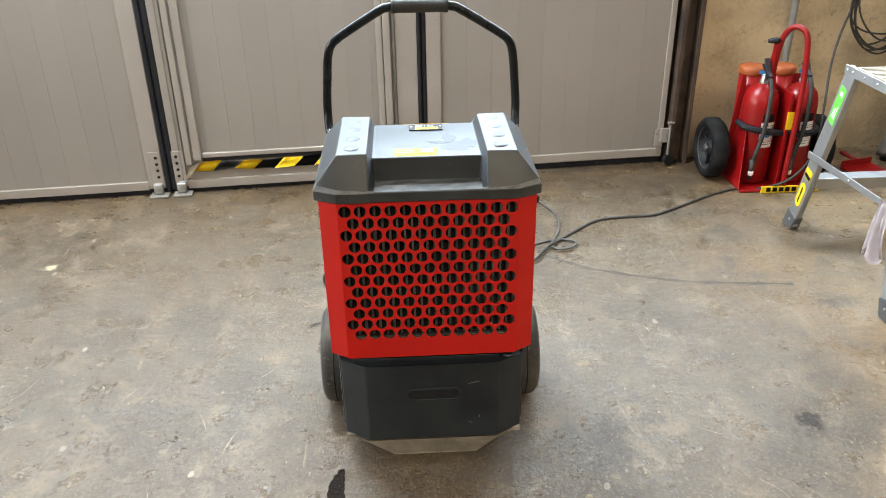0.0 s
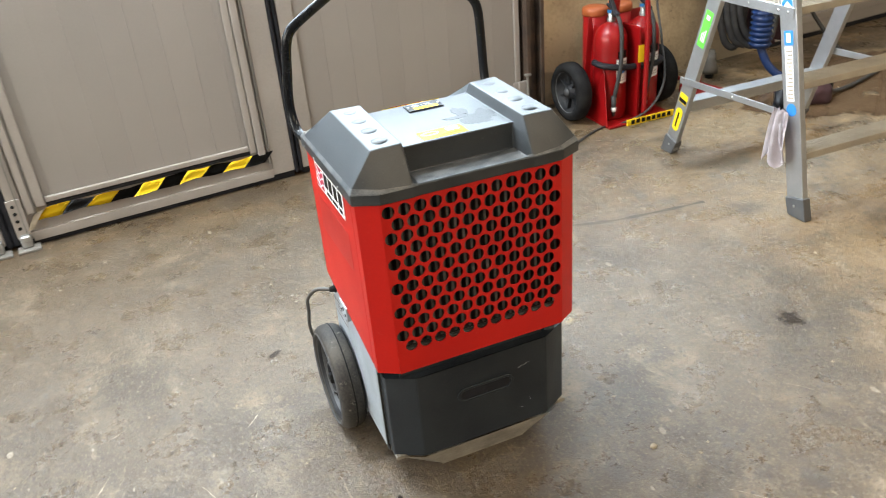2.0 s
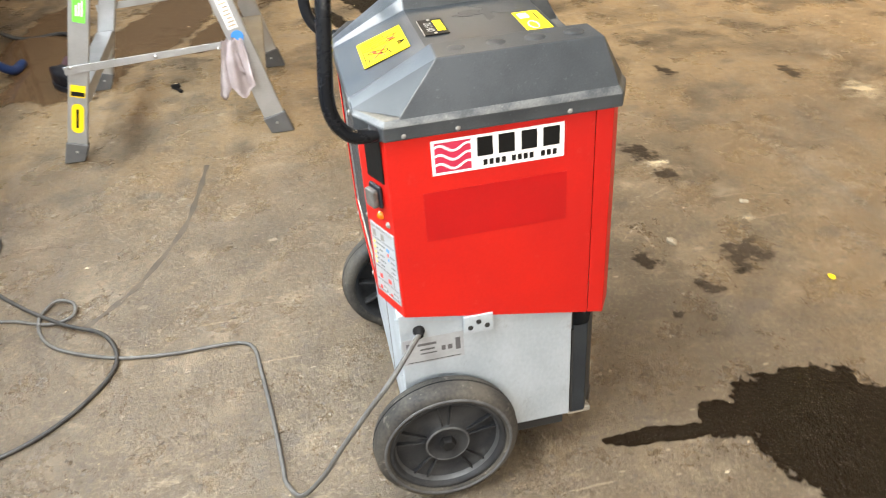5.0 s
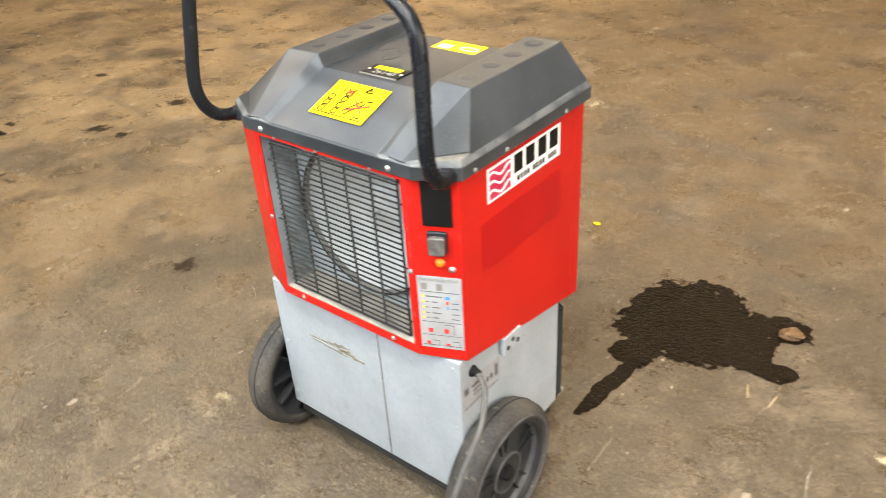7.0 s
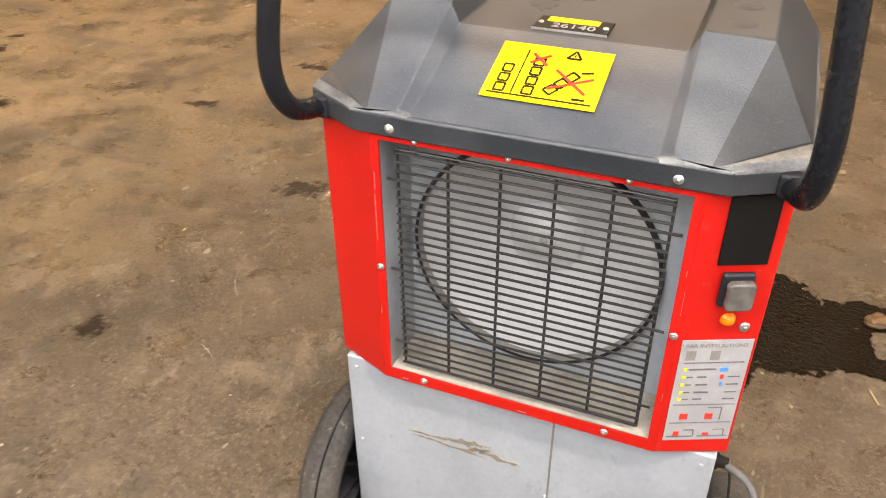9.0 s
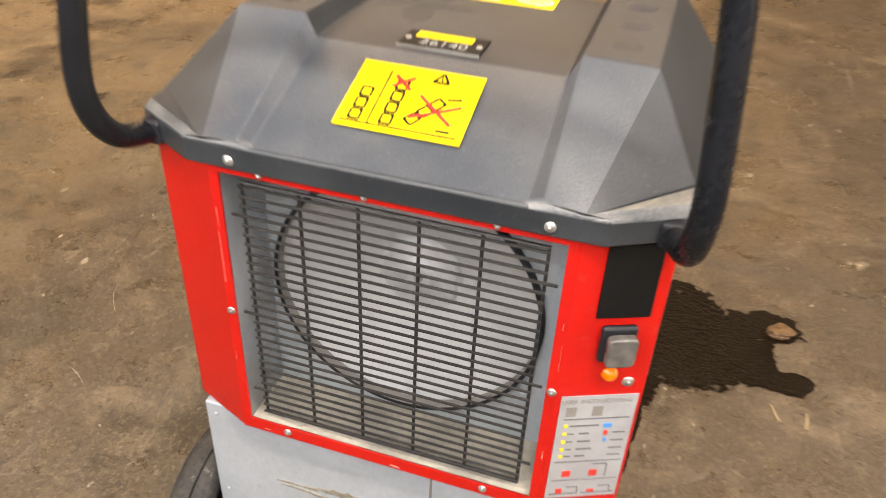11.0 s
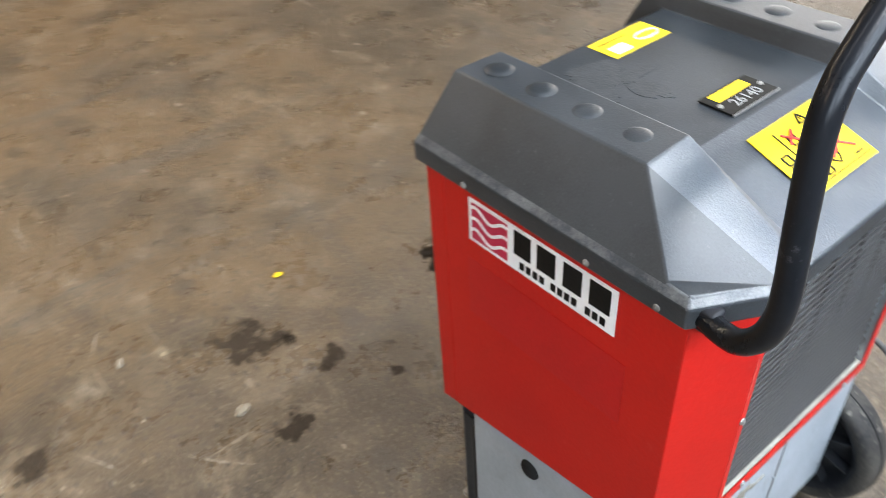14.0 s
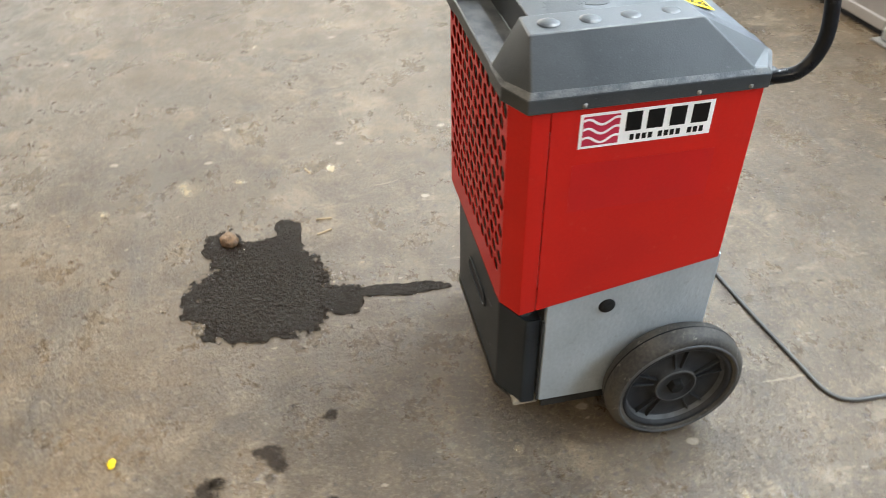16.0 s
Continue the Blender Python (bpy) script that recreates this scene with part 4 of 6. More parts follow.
# maker's stickers on both sides, drawn as plain shapes
for s in (-1, 1):
    F = axes((s * 0.27, 0.037 if s < 0 else 0.029, 0.799), (0, s, 0), (0, 0, 1))
    st = part("side_sticker", laid(boxes((-0.1185, 0.1185, -0.033, 0.033, 0.0004, 0.0012)), F), WHITE, unit, "white maker's sticker with a crimson wave emblem")
    part("emblem", laid(boxes((-0.113, -0.049, -0.028, 0.028, 0.0012, 0.0018)), F), CRIMSON, st, "crimson square with white waves")
    for k in (-0.017, 0.0, 0.017):
        bm = bmesh.new()
        for i in range(12):
            a, b = [(-0.113 + 0.064 * q / 12, k + 0.006 * math.sin(2 * math.pi * q / 12 * 1.25 + 0.6)) for q in (i, i + 1)]
            stroke(bm, a, b, 0.0042, 0.0018, 0.0024)
        part("wave", laid(bm, F), WHITE, st)
    bars("emblem_block", INK, st, F, *[(x0, x1, -0.008, 0.028, 0.0012, 0.0018) for x0, x1 in ((-0.038, -0.010), (0.0, 0.029), (0.041, 0.069), (0.080, 0.110))])
    for x0, x1 in ((-0.028, 0.016), (0.023, 0.066), (0.076, 0.108)):
        n_bars = round((x1 - x0) / 0.011)
        step = (x1 - x0) / n_bars
        bars("emblem_bar", INK, st, F, *[(x0 + i * step, x0 + i * step + 0.0075, -0.0265, -0.0155, 0.0012, 0.0018) for i in range(n_bars)])
    # area where an older sticker kept the paint from fading
    part("unfaded_patch", laid(boxes((-0.138 if s < 0 else -0.125, 0.125 if s < 0 else 0.138, -0.165, -0.065, 0.0002, 0.0006)), F), RED_DEEP if s < 0 else RED_MID, unit)

# moulded hood
hood_bm = bmesh.new()
V = hood_bm.verts.new
P = {}
for s in (-1, 1):
    for key, c in {"A": (0.22, 0.125, 0.957), "B": (0.146, 0.121, 0.957), "C": (0.218, -0.168, 0.955), "D": (0.146, -0.165, 0.955),
                   "E": (0.134, 0.121, 0.932), "G": (0.134, -0.134, 0.932), "G2": (0.131, -0.139, 0.872), "L": (0.131, -0.204, 0.874),
                   "D1": (0.146, -0.207, 0.877), "C2": (0.216, -0.206, 0.880), "C1": (0.272, -0.178, 0.884), "A1": (0.273, 0.203, 0.884),
                   "K": (0.273, 0.229, 0.882), "A2": (0.202, 0.269, 0.880), "B1": (0.150, 0.270, 0.879), "E1": (0.134, 0.270, 0.876)}.items():
        P[key, s] = V((s * c[0], c[1], c[2]))
LOOP = ["L", "D1", "C2", "C1", "A1", "K", "A2", "B1", "E1"]
outer = {}
for s in (-1, 1):
    for key in LOOP:
        c = P[key, s].co
        grow = Vector((c.x * 0.026, (c.y - 0.035) * 0.026, 0))
        outer[key, s] = (V((c.x + grow.x, c.y + grow.y, 0.872)), V((c.x + grow.x, c.y + grow.y, 0.846)))
    f = hood_bm.faces.new
    for q in (("B", "D", "C", "A"), ("B", "E", "G", "D"), ("D", "G", "G2", "L", "D1"), ("A", "C", "C1", "A1"), ("D", "D1", "C2", "C"), ("C", "C2", "C1"),
              ("A", "A2", "B1", "B"), ("A", "A1", "A2"), ("A1", "K", "A2"), ("B", "B1", "E1", "E")):
        face = f([P[k, s] for k in q])
        if s < 0 and q == ("A1", "K", "A2"):
            face.material_index = 1     # dry dust lies in this corner
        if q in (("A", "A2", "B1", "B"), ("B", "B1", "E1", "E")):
            face.material_index = 2     # back slopes: dust, plus daylight put into a paler colour
    for a, b in zip(LOOP, LOOP[1:]):
        f((P[a, s], outer[a, s][0], outer[b, s][0], P[b, s])).material_index = 3
        f((outer[a, s][0], outer[a, s][1], outer[b, s][1], outer[b, s][0]))
for q in (("E", "G"), ("E", "E1"), ("G", "G2"), ("G2", "L")):
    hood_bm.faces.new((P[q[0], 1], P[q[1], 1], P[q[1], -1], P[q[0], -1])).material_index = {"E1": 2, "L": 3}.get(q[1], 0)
for key in ("L", "E1"):
    hood_bm.faces.new((P[key, 1], outer[key, 1][0], outer[key, -1][0], P[key, -1]))
    hood_bm.faces.new((outer[key, 1][0], outer[key, 1][1], outer[key, -1][1], outer[key, -1][0]))
hood_bm.faces.new([outer[k, 1][1] for k in LOOP] + [outer[k, -1][1] for k in LOOP[::-1]])
hood = part("hood", hood_bm, HOOD, unit, "dusty grey moulded plastic hood with two ridges", bevel=0.0048, segments=3)
for s in (-1, 1):
    for i in range(4):
        dome = [(0, 0.0026), (0.006, 0.0025), (0.011, 0.0020), (0.0155, 0.0010), (0.0185, -0.0008)]
        part("bump", lathe(bmesh.new(), dome, pose(s * 0.183, -0.126 + i * 0.070, 0.957 - 0.0004 * i), 24), HOOD, hood, smooth=True)
for s in (-1, 1):
    for y in (-0.088, 0.108, 0.200):
        screw((s * 0.2795, y, 0.8535), (s, 0, 0), hood, PIPE, r=0.0046)
    screw((s * 0.158, 0.2765, 0.857), (0, 1, 0), hood, r=0.0056)

# dark scuffed patches and dusty corners on the hood
SCUFF = mat("dark_scuff", (0.016, 0.020, 0.024), (0.034, 0.038, 0.042), 0.42, 0.6, scale=60, fine=300, bump=0.3)
DUST = mat("dry_dust", (0.17, 0.158, 0.135), (0.09, 0.087, 0.08), 0.85, 0.95, scale=40, fine=300, bump=0.3)
for k, (cx, cy, rx, ry, sd) in enumerate(((0.080, -0.062, 0.040, 0.036, 1.0), (0.108, -0.040, 0.018, 0.040, 4.0), (0.040, -0.030, 0.030, 0.010, 7.0), (0.060, 0.0, 0.016, 0.030, 9.0))):
    ring_pts = []
    for i in range(40):
        a = 2 * math.pi * i / 40
        q = 1 + 0.55 * noise.noise(Vector((1.6 * math.cos(a), 1.6 * math.sin(a), sd))) + 0.35 * noise.noise(Vector((5 * math.cos(a), 5 * math.sin(a), sd)))
        ring_pts.append((cx + rx * q * math.cos(a), cy + ry * q * math.sin(a)))
    part("scuff", prism(bmesh.new(), ring_pts, 0.9318, 0.9323 + 0.0001 * k), SCUFF, hood, "dark rubbed patch")
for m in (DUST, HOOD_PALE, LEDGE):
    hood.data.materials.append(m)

# stickers on the hood
SLOPE = axes((0.005, 0.187, 0.9095), (-1, 0, 0), (0, -0.1565, 0.0555)) @ pose(0, 0, -0.0009)
warn = part("warning_sticker", laid(boxes((-0.064, 0.064, -0.047, 0.047, 0.0006, 0.0016)), SLOPE), YELLOW, hood, "yellow warning sticker with stacking pictograms")
bm = bmesh.new()


def carton(cx, cy, w, h, turn=0.0):
    """A small outlined box on a wheel, as on the sticker."""
    c, s = math.cos(radians(turn)), math.sin(radians(turn))
    q = [(cx + c * a - s * b, cy + s * a + c * b) for a, b in ((-w, -h), (w, -h), (w, h), (-w, h))]
    for a, b in zip(q, q[1:] + q[:1]):
        stroke(bm, a, b, 0.0024, 0.0016, 0.0024)


stroke(bm, (-0.058, -0.040), (0.058, -0.040), 0.0020, 0.0016, 0.0024)
stroke(bm, (-0.031, -0.038), (-0.031, 0.036), 0.0016, 0.0016, 0.0024)
for cy in (-0.030, -0.014, 0.002):
    carton(-0.046, cy, 0.0055, 0.0062)
for cy in (-0.030, -0.014, 0.002, 0.018):
    carton(-0.014, cy, 0.0055, 0.0062)
for i in range(3):
    carton(0.010 + i * 0.009, -0.024 + i * 0.012, 0.0055, 0.0062, -38)
for a, b in (((0.014, 0.030), (0.022, 0.043)), ((0.022, 0.043), (0.030, 0.030)), ((0.030, 0.030), (0.014, 0.030))):
    stroke(bm, a, b, 0.0024, 0.0016, 0.0024)
stroke(bm, (0.022, 0.033), (0.022, 0.038), 0.0014, 0.0016, 0.0022)
for a, b, w in (((0.036, 0.008), (0.049, 0.011), 0.003), ((0.036, -0.034), (0.050, -0.034), 0.003)):
    stroke(bm, a, b, w, 0.0016, 0.0022)
part("pictogram", laid(bm, SLOPE), INK, warn)
bm = bmesh.new()
for a, b in (((-0.024, 0.030), (-0.004, 0.012)), ((-0.024, 0.014), (-0.004, 0.030)), ((0.008, 0.008), (0.048, -0.026)), ((0.006, -0.024), (0.052, 0.000))):
    stroke(bm, a, b, 0.0034, 0.0025, 0.0031)
part("red_cross", laid(bm, SLOPE), REDINK, warn)
TOPP = axes((0.004, 0.085, 0.932), (-1, 0, 0), (0, -1, 0))
plate = part("inventory_plate", laid(boxes((-0.045, 0.045, -0.025, 0.022, 0.0006, 0.003)), TOPP), INK, hood, "black inventory plate riveted to the hood", bevel=0.001)
part("plate_edge", laid(boxes((-0.045, 0.045, -0.0265, -0.0255, 0.0006, 0.0032)), TOPP), ZINC, plate)
part("plate_band", laid(boxes((-0.033, 0.029, 0.002, 0.018, 0.003, 0.0036)), TOPP), YELLOW, plate, "yellow band")
part("plate_number", laid(lettering("26140", 0.021), TOPP @ pose(0.002, -0.0105, 0.0028)), GREYLABEL, plate)
for x in (-0.039, 0.039):
    part("rivet", lathe(bmesh.new(), [(0, 0.0018), (0.003, 0.0014), (0.0036, 0)], TOPP @ pose(x, -0.004, 0.003), 12), ZINC, plate)
TOPY = axes((-0.026, -0.099, 0.932), (1, 0, 0), (0, 1, 0)) @ pose(0, 0, -0.0009)
own = part("owner_sticker", laid(boxes((-0.054, 0.054, -0.026, 0.024, 0.0006, 0.0016)), TOPY), YELLOW, hood, "yellow owner's sticker with an oval and a white field")
part("sticker_field", laid(boxes((0.014, 0.043, -0.001, 0.018, 0.0016, 0.0022)), TOPY), WHITE, own)
part("sticker_oval", laid(plate_with_holes([(0.022 * a * 50 - 0.028, 0.010 * b * 50 + 0.004) for a, b in ring(0, 0, 0.02, 28)], [[(0.020 * a * 50 - 0.028, 0.008 * b * 50 + 0.004) for a, b in ring(0, 0, 0.02, 28)]], 0.0008), TOPY @ pose(0, 0, 0.0021)), WHITE, own)
part("sticker_bar", laid(boxes((-0.005, 0.046, -0.0155, -0.0135, 0.0016, 0.0022)), TOPY), INK, own)

# lower body
SMUDGE = mat("brown_smudge", (0.22, 0.20, 0.16), (0.15, 0.135, 0.105), 0.7, 0.85, scale=70, fine=300, bump=0.3)
body = part("lower_body", boxes((-0.260, 0.260, -0.112, 0.246, 0.108, 0.468)), GALV, unit, "pale grey galvanised lower cabinet with dirt marks", bevel=0.003)
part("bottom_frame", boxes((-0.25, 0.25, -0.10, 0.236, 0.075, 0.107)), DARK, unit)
part("back_seam", boxes((-0.0545, -0.0515, 0.2465, 0.2475, 0.11, 0.467)), PIPE, body)
for z in (0.155, 0.30, 0.445):
    screw((-0.049, 0.2465, z), (0, 1, 0), body, GALV, r=0.003)
for s in (-1, 1):
    for z in (0.15, 0.30, 0.45):
        screw((s * 0.245, 0.2465, z), (0, 1, 0), body, GALV, r=0.003)
for k, (x, z0, w, h, tilt) in enumerate(((0.070, 0.362, 0.030, 0.0045, -0.10), (0.030, 0.350, 0.034, 0.0038, 0.12), (0.055, 0.353, 0.020, 0.003, -0.3), (0.10, 0.345, 0.05, 0.0016, 0.05), (0.12, 0.355, 0.04, 0.0012, -0.05))):
    outline = [(x + w * math.cos(a) * (1 + 0.25 * math.sin(5 * a + k)), z0 + h * math.sin(a) * (1 + 0.6 * math.sin(7 * a + 2 * k)) + tilt * w * math.cos(a)) for a in [i * math.pi / 20 for i in range(40)]]
    part("dirt_smear", prism(bmesh.new(), outline, -0.001, 0.0003 + 0.0005 * k, axes((0, 0.2466, 0), (1, 0, 0), (0, 0, 1))), SMUDGE, body)
# cable entry, rating label and socket bracket on one side, plug on the other
part("cable_gland", lathe(bmesh.new(), [(0, 0.018), (0.007, 0.018), (0.009, 0.006), (0.012, 0.004), (0.012, 0)], axes((-0.260, 0.207, 0.425), (0, -1, 0), (0, 0, 1)), 20), RUBBER, unit, smooth=True)
rate = part("rating_label", laid(boxes((-0.062, 0.062, -0.032, 0.032, 0.0003, 0.001)), axes((-0.260, 0.180, 0.372), (0, -1, 0), (0, 0, 1))), GREYLABEL, unit, "grimy pale rating label with small print")
RF = axes((-0.260, 0.180, 0.372), (0, -1, 0), (0, 0, 1))
bars("label_bar", GREYINK, rate, RF, *((-0.055, -0.042, 0.006, 0.022, 0.001, 0.0014), (-0.032, 0.006, 0.012, 0.018, 0.001, 0.0014), (-0.028, 0.002, 0.000, 0.004, 0.001, 0.0014), (0.045, 0.055, -0.012, 0.018, 0.001, 0.0014),
                              (-0.028, 0.006, -0.010, -0.007, 0.001, 0.0014), (0.016, 0.024, -0.008, 0.004, 0.001, 0.0014), (0.029, 0.038, -0.008, 0.004, 0.001, 0.0014), (-0.055, 0.055, -0.029, -0.027, 0.001, 0.0014)))
sock = part("socket_bracket", laid(boxes((-0.03, 0.03, -0.020, 0.022, 0.0003, 0.014)), axes((-0.260, 0.088, 0.424), (0, -1, 0), (0, 0, 1))), GALV, unit, "small galvanised bracket with three holes", bevel=0.002)
# black discs for the holes, their shade put into the colour
for u, v in ((0, 0.006), (-0.017, -0.006), (0.017, -0.006)):
    part("hole", lathe(bmesh.new(), [(0, 0.0150), (0.0055, 0.0150), (0.0055, 0.0138)], axes((-0.260, 0.088, 0.424), (0, -1, 0), (0, 0, 1)) @ pose(u, v, 0), 16), DARK, sock)
part("plug", lathe(bmesh.new(), [(0, 0.006), (0.012, 0.006), (0.0165, 0.003), (0.018, 0)], axes((0.260, 0.016, 0.372), (0, 1, 0), (0, 0, 1)), 28), RUBBER, unit, "round black rubber plug", smooth=True)

# water tank at the front
bm = prism(bmesh.new(), [(-0.252, -0.118), (-0.252, -0.150), (-0.182, -0.189), (0.182, -0.189), (0.252, -0.150), (0.252, -0.118)], 0.099, 0.358)
top = max(bm.faces, key=lambda q: q.calc_center_median().z)
bmesh.ops.inset_region(bm, faces=[top], thickness=0.010)
for v in top.verts:
    v.co.z -= 0.010     # the lid lies lower than the lip round it
tank = part("water_tank", bm, TANK, unit, "scuffed dark grey plastic water tank", bevel=0.004, segments=3)
SLOT = axes((0.002, -0.189, 0.254), (1, 0, 0), (0, 0, 1))
# dark slab for the slot, its shade put into the colour
part("handle_slot", laid(prism(bmesh.new(), rounded(0.142, 0.030, 0.0145), -0.003, 0.0012), SLOT), GASKET, tank, "dark moulded grip slot")
part("slot_lip", laid(plate_with_holes(rounded(0.158, 0.044, 0.021), [rounded(0.142, 0.030, 0.0145)], 0.006), SLOT @ pose(0, 0, 0.0005)), TANK, tank, bevel=0.0025)
part("filler_neck", lathe(bmesh.new(), [(0.0165, 0.0), (0.020, 0.002), (0.020, -0.010)], pose(0.212, -0.143, 0.3565), 24), TANK, tank, smooth=True)
# black disc for the filler hole, shade put into the colour
part("tank_hole", lathe(bmesh.new(), [(0, 0.0), (0.0165, 0.0), (0.0165, -0.006)], pose(0.212, -0.143, 0.3560), 20), INK, tank, "dark round filler hole")
for pts in ([(0.098, 0.283), (0.106, 0.288), (0.114, 0.2865), (0.122, 0.292), (0.130, 0.2905)], [(0.10, 0.152), (0.108, 0.149)], [(0.128, 0.176), (0.131, 0.166)]):
    bm = bmesh.new()
    for a, b in zip(pts, pts[1:]):
        stroke(bm, a, b, 0.0011, 0, 0.0003)
    part("tank_scratch", laid(bm, axes((0, -0.1891, 0), (1, 0, 0), (0, 0, 1))), GREYLABEL, tank, "pale scratch in the plastic")
part("lid_ridge", boxes((-0.215, 0.185, -0.160, -0.153, 0.3475, 0.3595)), TANK, tank, bevel=0.002)
# black strip painted as the shade in the gap above the tank
part("gap_shade", boxes((-0.25, 0.25, -0.1175, -0.1125, 0.349, 0.392)), DARK, tank)
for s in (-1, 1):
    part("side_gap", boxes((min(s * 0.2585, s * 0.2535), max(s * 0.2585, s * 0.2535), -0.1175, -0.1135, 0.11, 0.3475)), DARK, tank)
# bent front foot under the tank
bm = bmesh.new()
T = [(-0.252, -0.158, 0.104), (-0.185, -0.193, 0.100), (0.185, -0.193, 0.100), (0.252, -0.158, 0.104), (0.130, -0.140, 0.004), (-0.118, -0.140, 0.004)]
fv = [bm.verts.new(c) for c in T]
bm.faces.new((fv[0], fv[1], fv[5]))
bm.faces.new((fv[1], fv[2], fv[4], fv[5]))
bm.faces.new((fv[2], fv[3], fv[4]))
bv = [bm.verts.new((c[0], c[1] + 0.012, c[2])) for c in T[4:]]
bm.faces.new((fv[5], fv[4], bv[0], bv[1]))
part("front_foot", bm, DUSTY, unit, "dusty galvanised front foot plate", bevel=0.001)
part("foot_floor", boxes((-0.118, 0.13, -0.139, -0.10, 0.0, 0.012), (-0.25, 0.25, -0.165, -0.113, 0.094, 0.105)), DUSTY, unit)


def wheel(parent, s):
    """A rubber-tyred wheel: tyre, dished plastic rim with ribs in pairs, hub and cap. Faces outwards along s."""
    m = axes((-0.262 if s < 0 else 0.266, 0.177, 0.1555), (0, s, 0), (0, 0, 1)) @ Matrix.Diagonal((1.07, 1.07, 1.25, 1))
    w = part("wheel", lathe(bmesh.new(), [(0.116, 0.004), (0.132, 0.002), (0.141, 0.010), (0.1445, 0.022), (0.145, 0.030), (0.1435, 0.044), (0.137, 0.052), (0.126, 0.056), (0.118, 0.054), (0.116, 0.050)], m, 72, True),
             TYRE, parent, "worn dusty black rubber tyre on a plastic rim", smooth=True)
    part("tyre_ridge", lathe(bmesh.new(), [(0.122, 0.0555), (0.125, 0.0585), (0.128, 0.0555)], m, 72), WORN, w, smooth=True)
    part("tyre_groove", lathe(bmesh.new(), [(0.1448, 0.024), (0.1458, 0.0255), (0.1448, 0.027)], m, 72), RUBBER, w, smooth=True)
    rim = part("rim", lathe(bmesh.new(), [(0.117, 0.050), (0.113, 0.053), (0.107, 0.050), (0.103, 0.040), (0.100, 0.032), (0.046, 0.036), (0.044, 0.044), (0.040, 0.046), (0.037, 0.040), (0.022, 0.041), (0, 0.041)], m, 72), RIM, w, smooth=True)
    part("rim_edge", lathe(bmesh.new(), [(0.101, 0.036), (0.104, 0.0435), (0.1065, 0.046)], m, 72), WORN, rim, smooth=True)
    part("hub_ring", lathe(bmesh.new(), [(0.0395, 0.0445), (0.042, 0.0475), (0.0445, 0.0445)], m, 48), WORN, rim, smooth=True)
    for i in range(5):
        for d in (-9, 9):
            a0, a1 = radians(72 * i + 90 + d * 0.9), radians(72 * i + 90 + d * 1.0)
            bm = stroke(bmesh.new(), (0.043 * math.cos(a0), 0.043 * math.sin(a0)), (0.102 * math.cos(a1), 0.102 * math.sin(a1)), 0.0035, 0.030, 0.0405)
            part("rib", laid(bm, m), RIM, rim, bevel=0.001)
    part("hub_nut", lathe(bmesh.new(), [(0, 0.052), (0.013, 0.052), (0.016, 0.049), (0.018, 0.041)], m, 6), RUBBER, rim)
    inner = part("inner_rim", lathe(bmesh.new(), [(0.116, 0.005), (0.108, 0.008), (0.104, 0.026), (0.040, 0.029), (0.036, 0.006), (0, 0.006)], m, 48), RIM, w, smooth=True)
    for i in range(10):
        a = radians(36 * i + 10)
        part("rib", laid(stroke(bmesh.new(), (0.037 * math.cos(a), 0.037 * math.sin(a)), (0.105 * math.cos(a), 0.105 * math.sin(a)), 0.005, 0.009, 0.027), m), RIM, inner)
    return w


for s in (-1, 1):
    wheel(unit, s)
part("axle", tube(bmesh.new(), [(-0.30, 0.177, 0.1555), (0.31, 0.177, 0.1555)], 0.011, 12, 1), RIM, unit)

# push handle
half = [(0.258, 0.236, 0.857), (0.267, 0.262, 0.858), (0.274, 0.288, 0.868), (0.277, 0.309, 0.898), (0.277, 0.315, 0.942), (0.270, 0.306, 1.02), (0.263, 0.299, 1.080), (0.252, 0.296, 1.112), (0.225, 0.293, 1.137),
        (0.115, 0.283, 1.205), (0.088, 0.281, 1.215), (0.06, 0.28, 1.217)]
handle = part("push_handle", tube(bmesh.new(), half + [(-x, y, z) for x, y, z in half[::-1]], 0.0125, 16, 6), BLACKTUBE, unit, "black bent tube push handle with chipped paint", smooth=True)
part("grip", lathe(bmesh.new(), [(0.0142, -0.078), (0.0185, -0.078), (0.0185, -0.070), (0.0172, -0.066), (0.0172, 0.066), (0.0185, 0.070), (0.0185, 0.078), (0.0142, 0.078)], axes((0, 0.28, 1.217), (0, 1, 0), (0, 0, 1)), 24), GRIP, handle, "black rubber grip sleeve", smooth=True)
for s in (-1, 1):
    part("handle_clamp", boxes((min(s * 0.248, s * 0.270), max(s * 0.248, s * 0.270), 0.232, 0.256, 0.843, 0.871)), GASKET, handle, bevel=0.005)

# ---- cords on the floor ----
cord = thing("power_cord", "grey power cord running from the dehumidifier over the floor", "cable")
part("cord", tube(bmesh.new(), [(-0.272, 0.207, 0.425), (-0.31, 0.235, 0.42), (-0.33, 0.28, 0.37), (-0.325, 0.33, 0.30), (-0.32, 0.395, 0.207), (-0.305, 0.44, 0.125), (-0.27, 0.50, 0.035), (-0.20, 0.535, 0.006), (-0.15, 0.541, 0.005), (0.015, 0.558, 0.005),
                                (0.20, 0.583, 0.005), (0.30, 0.60, 0.005), (0.336, 0.64, 0.005), (0.342, 0.72, 0.005), (0.343, 0.83, 0.005), (0.373, 0.99, 0.005), (0.47, 1.165, 0.005), (0.60, 1.23, 0.006), (0.69, 1.20, 0.012), (0.665, 1.14, 0.014), (0.60, 1.13, 0.012),
                                (0.585, 1.20, 0.006), (0.64, 1.33, 0.005), (0.66, 1.50, 0.005), (0.60, 1.66, 0.01)], 0.0054, 8, 8), CORD, cord, smooth=True)
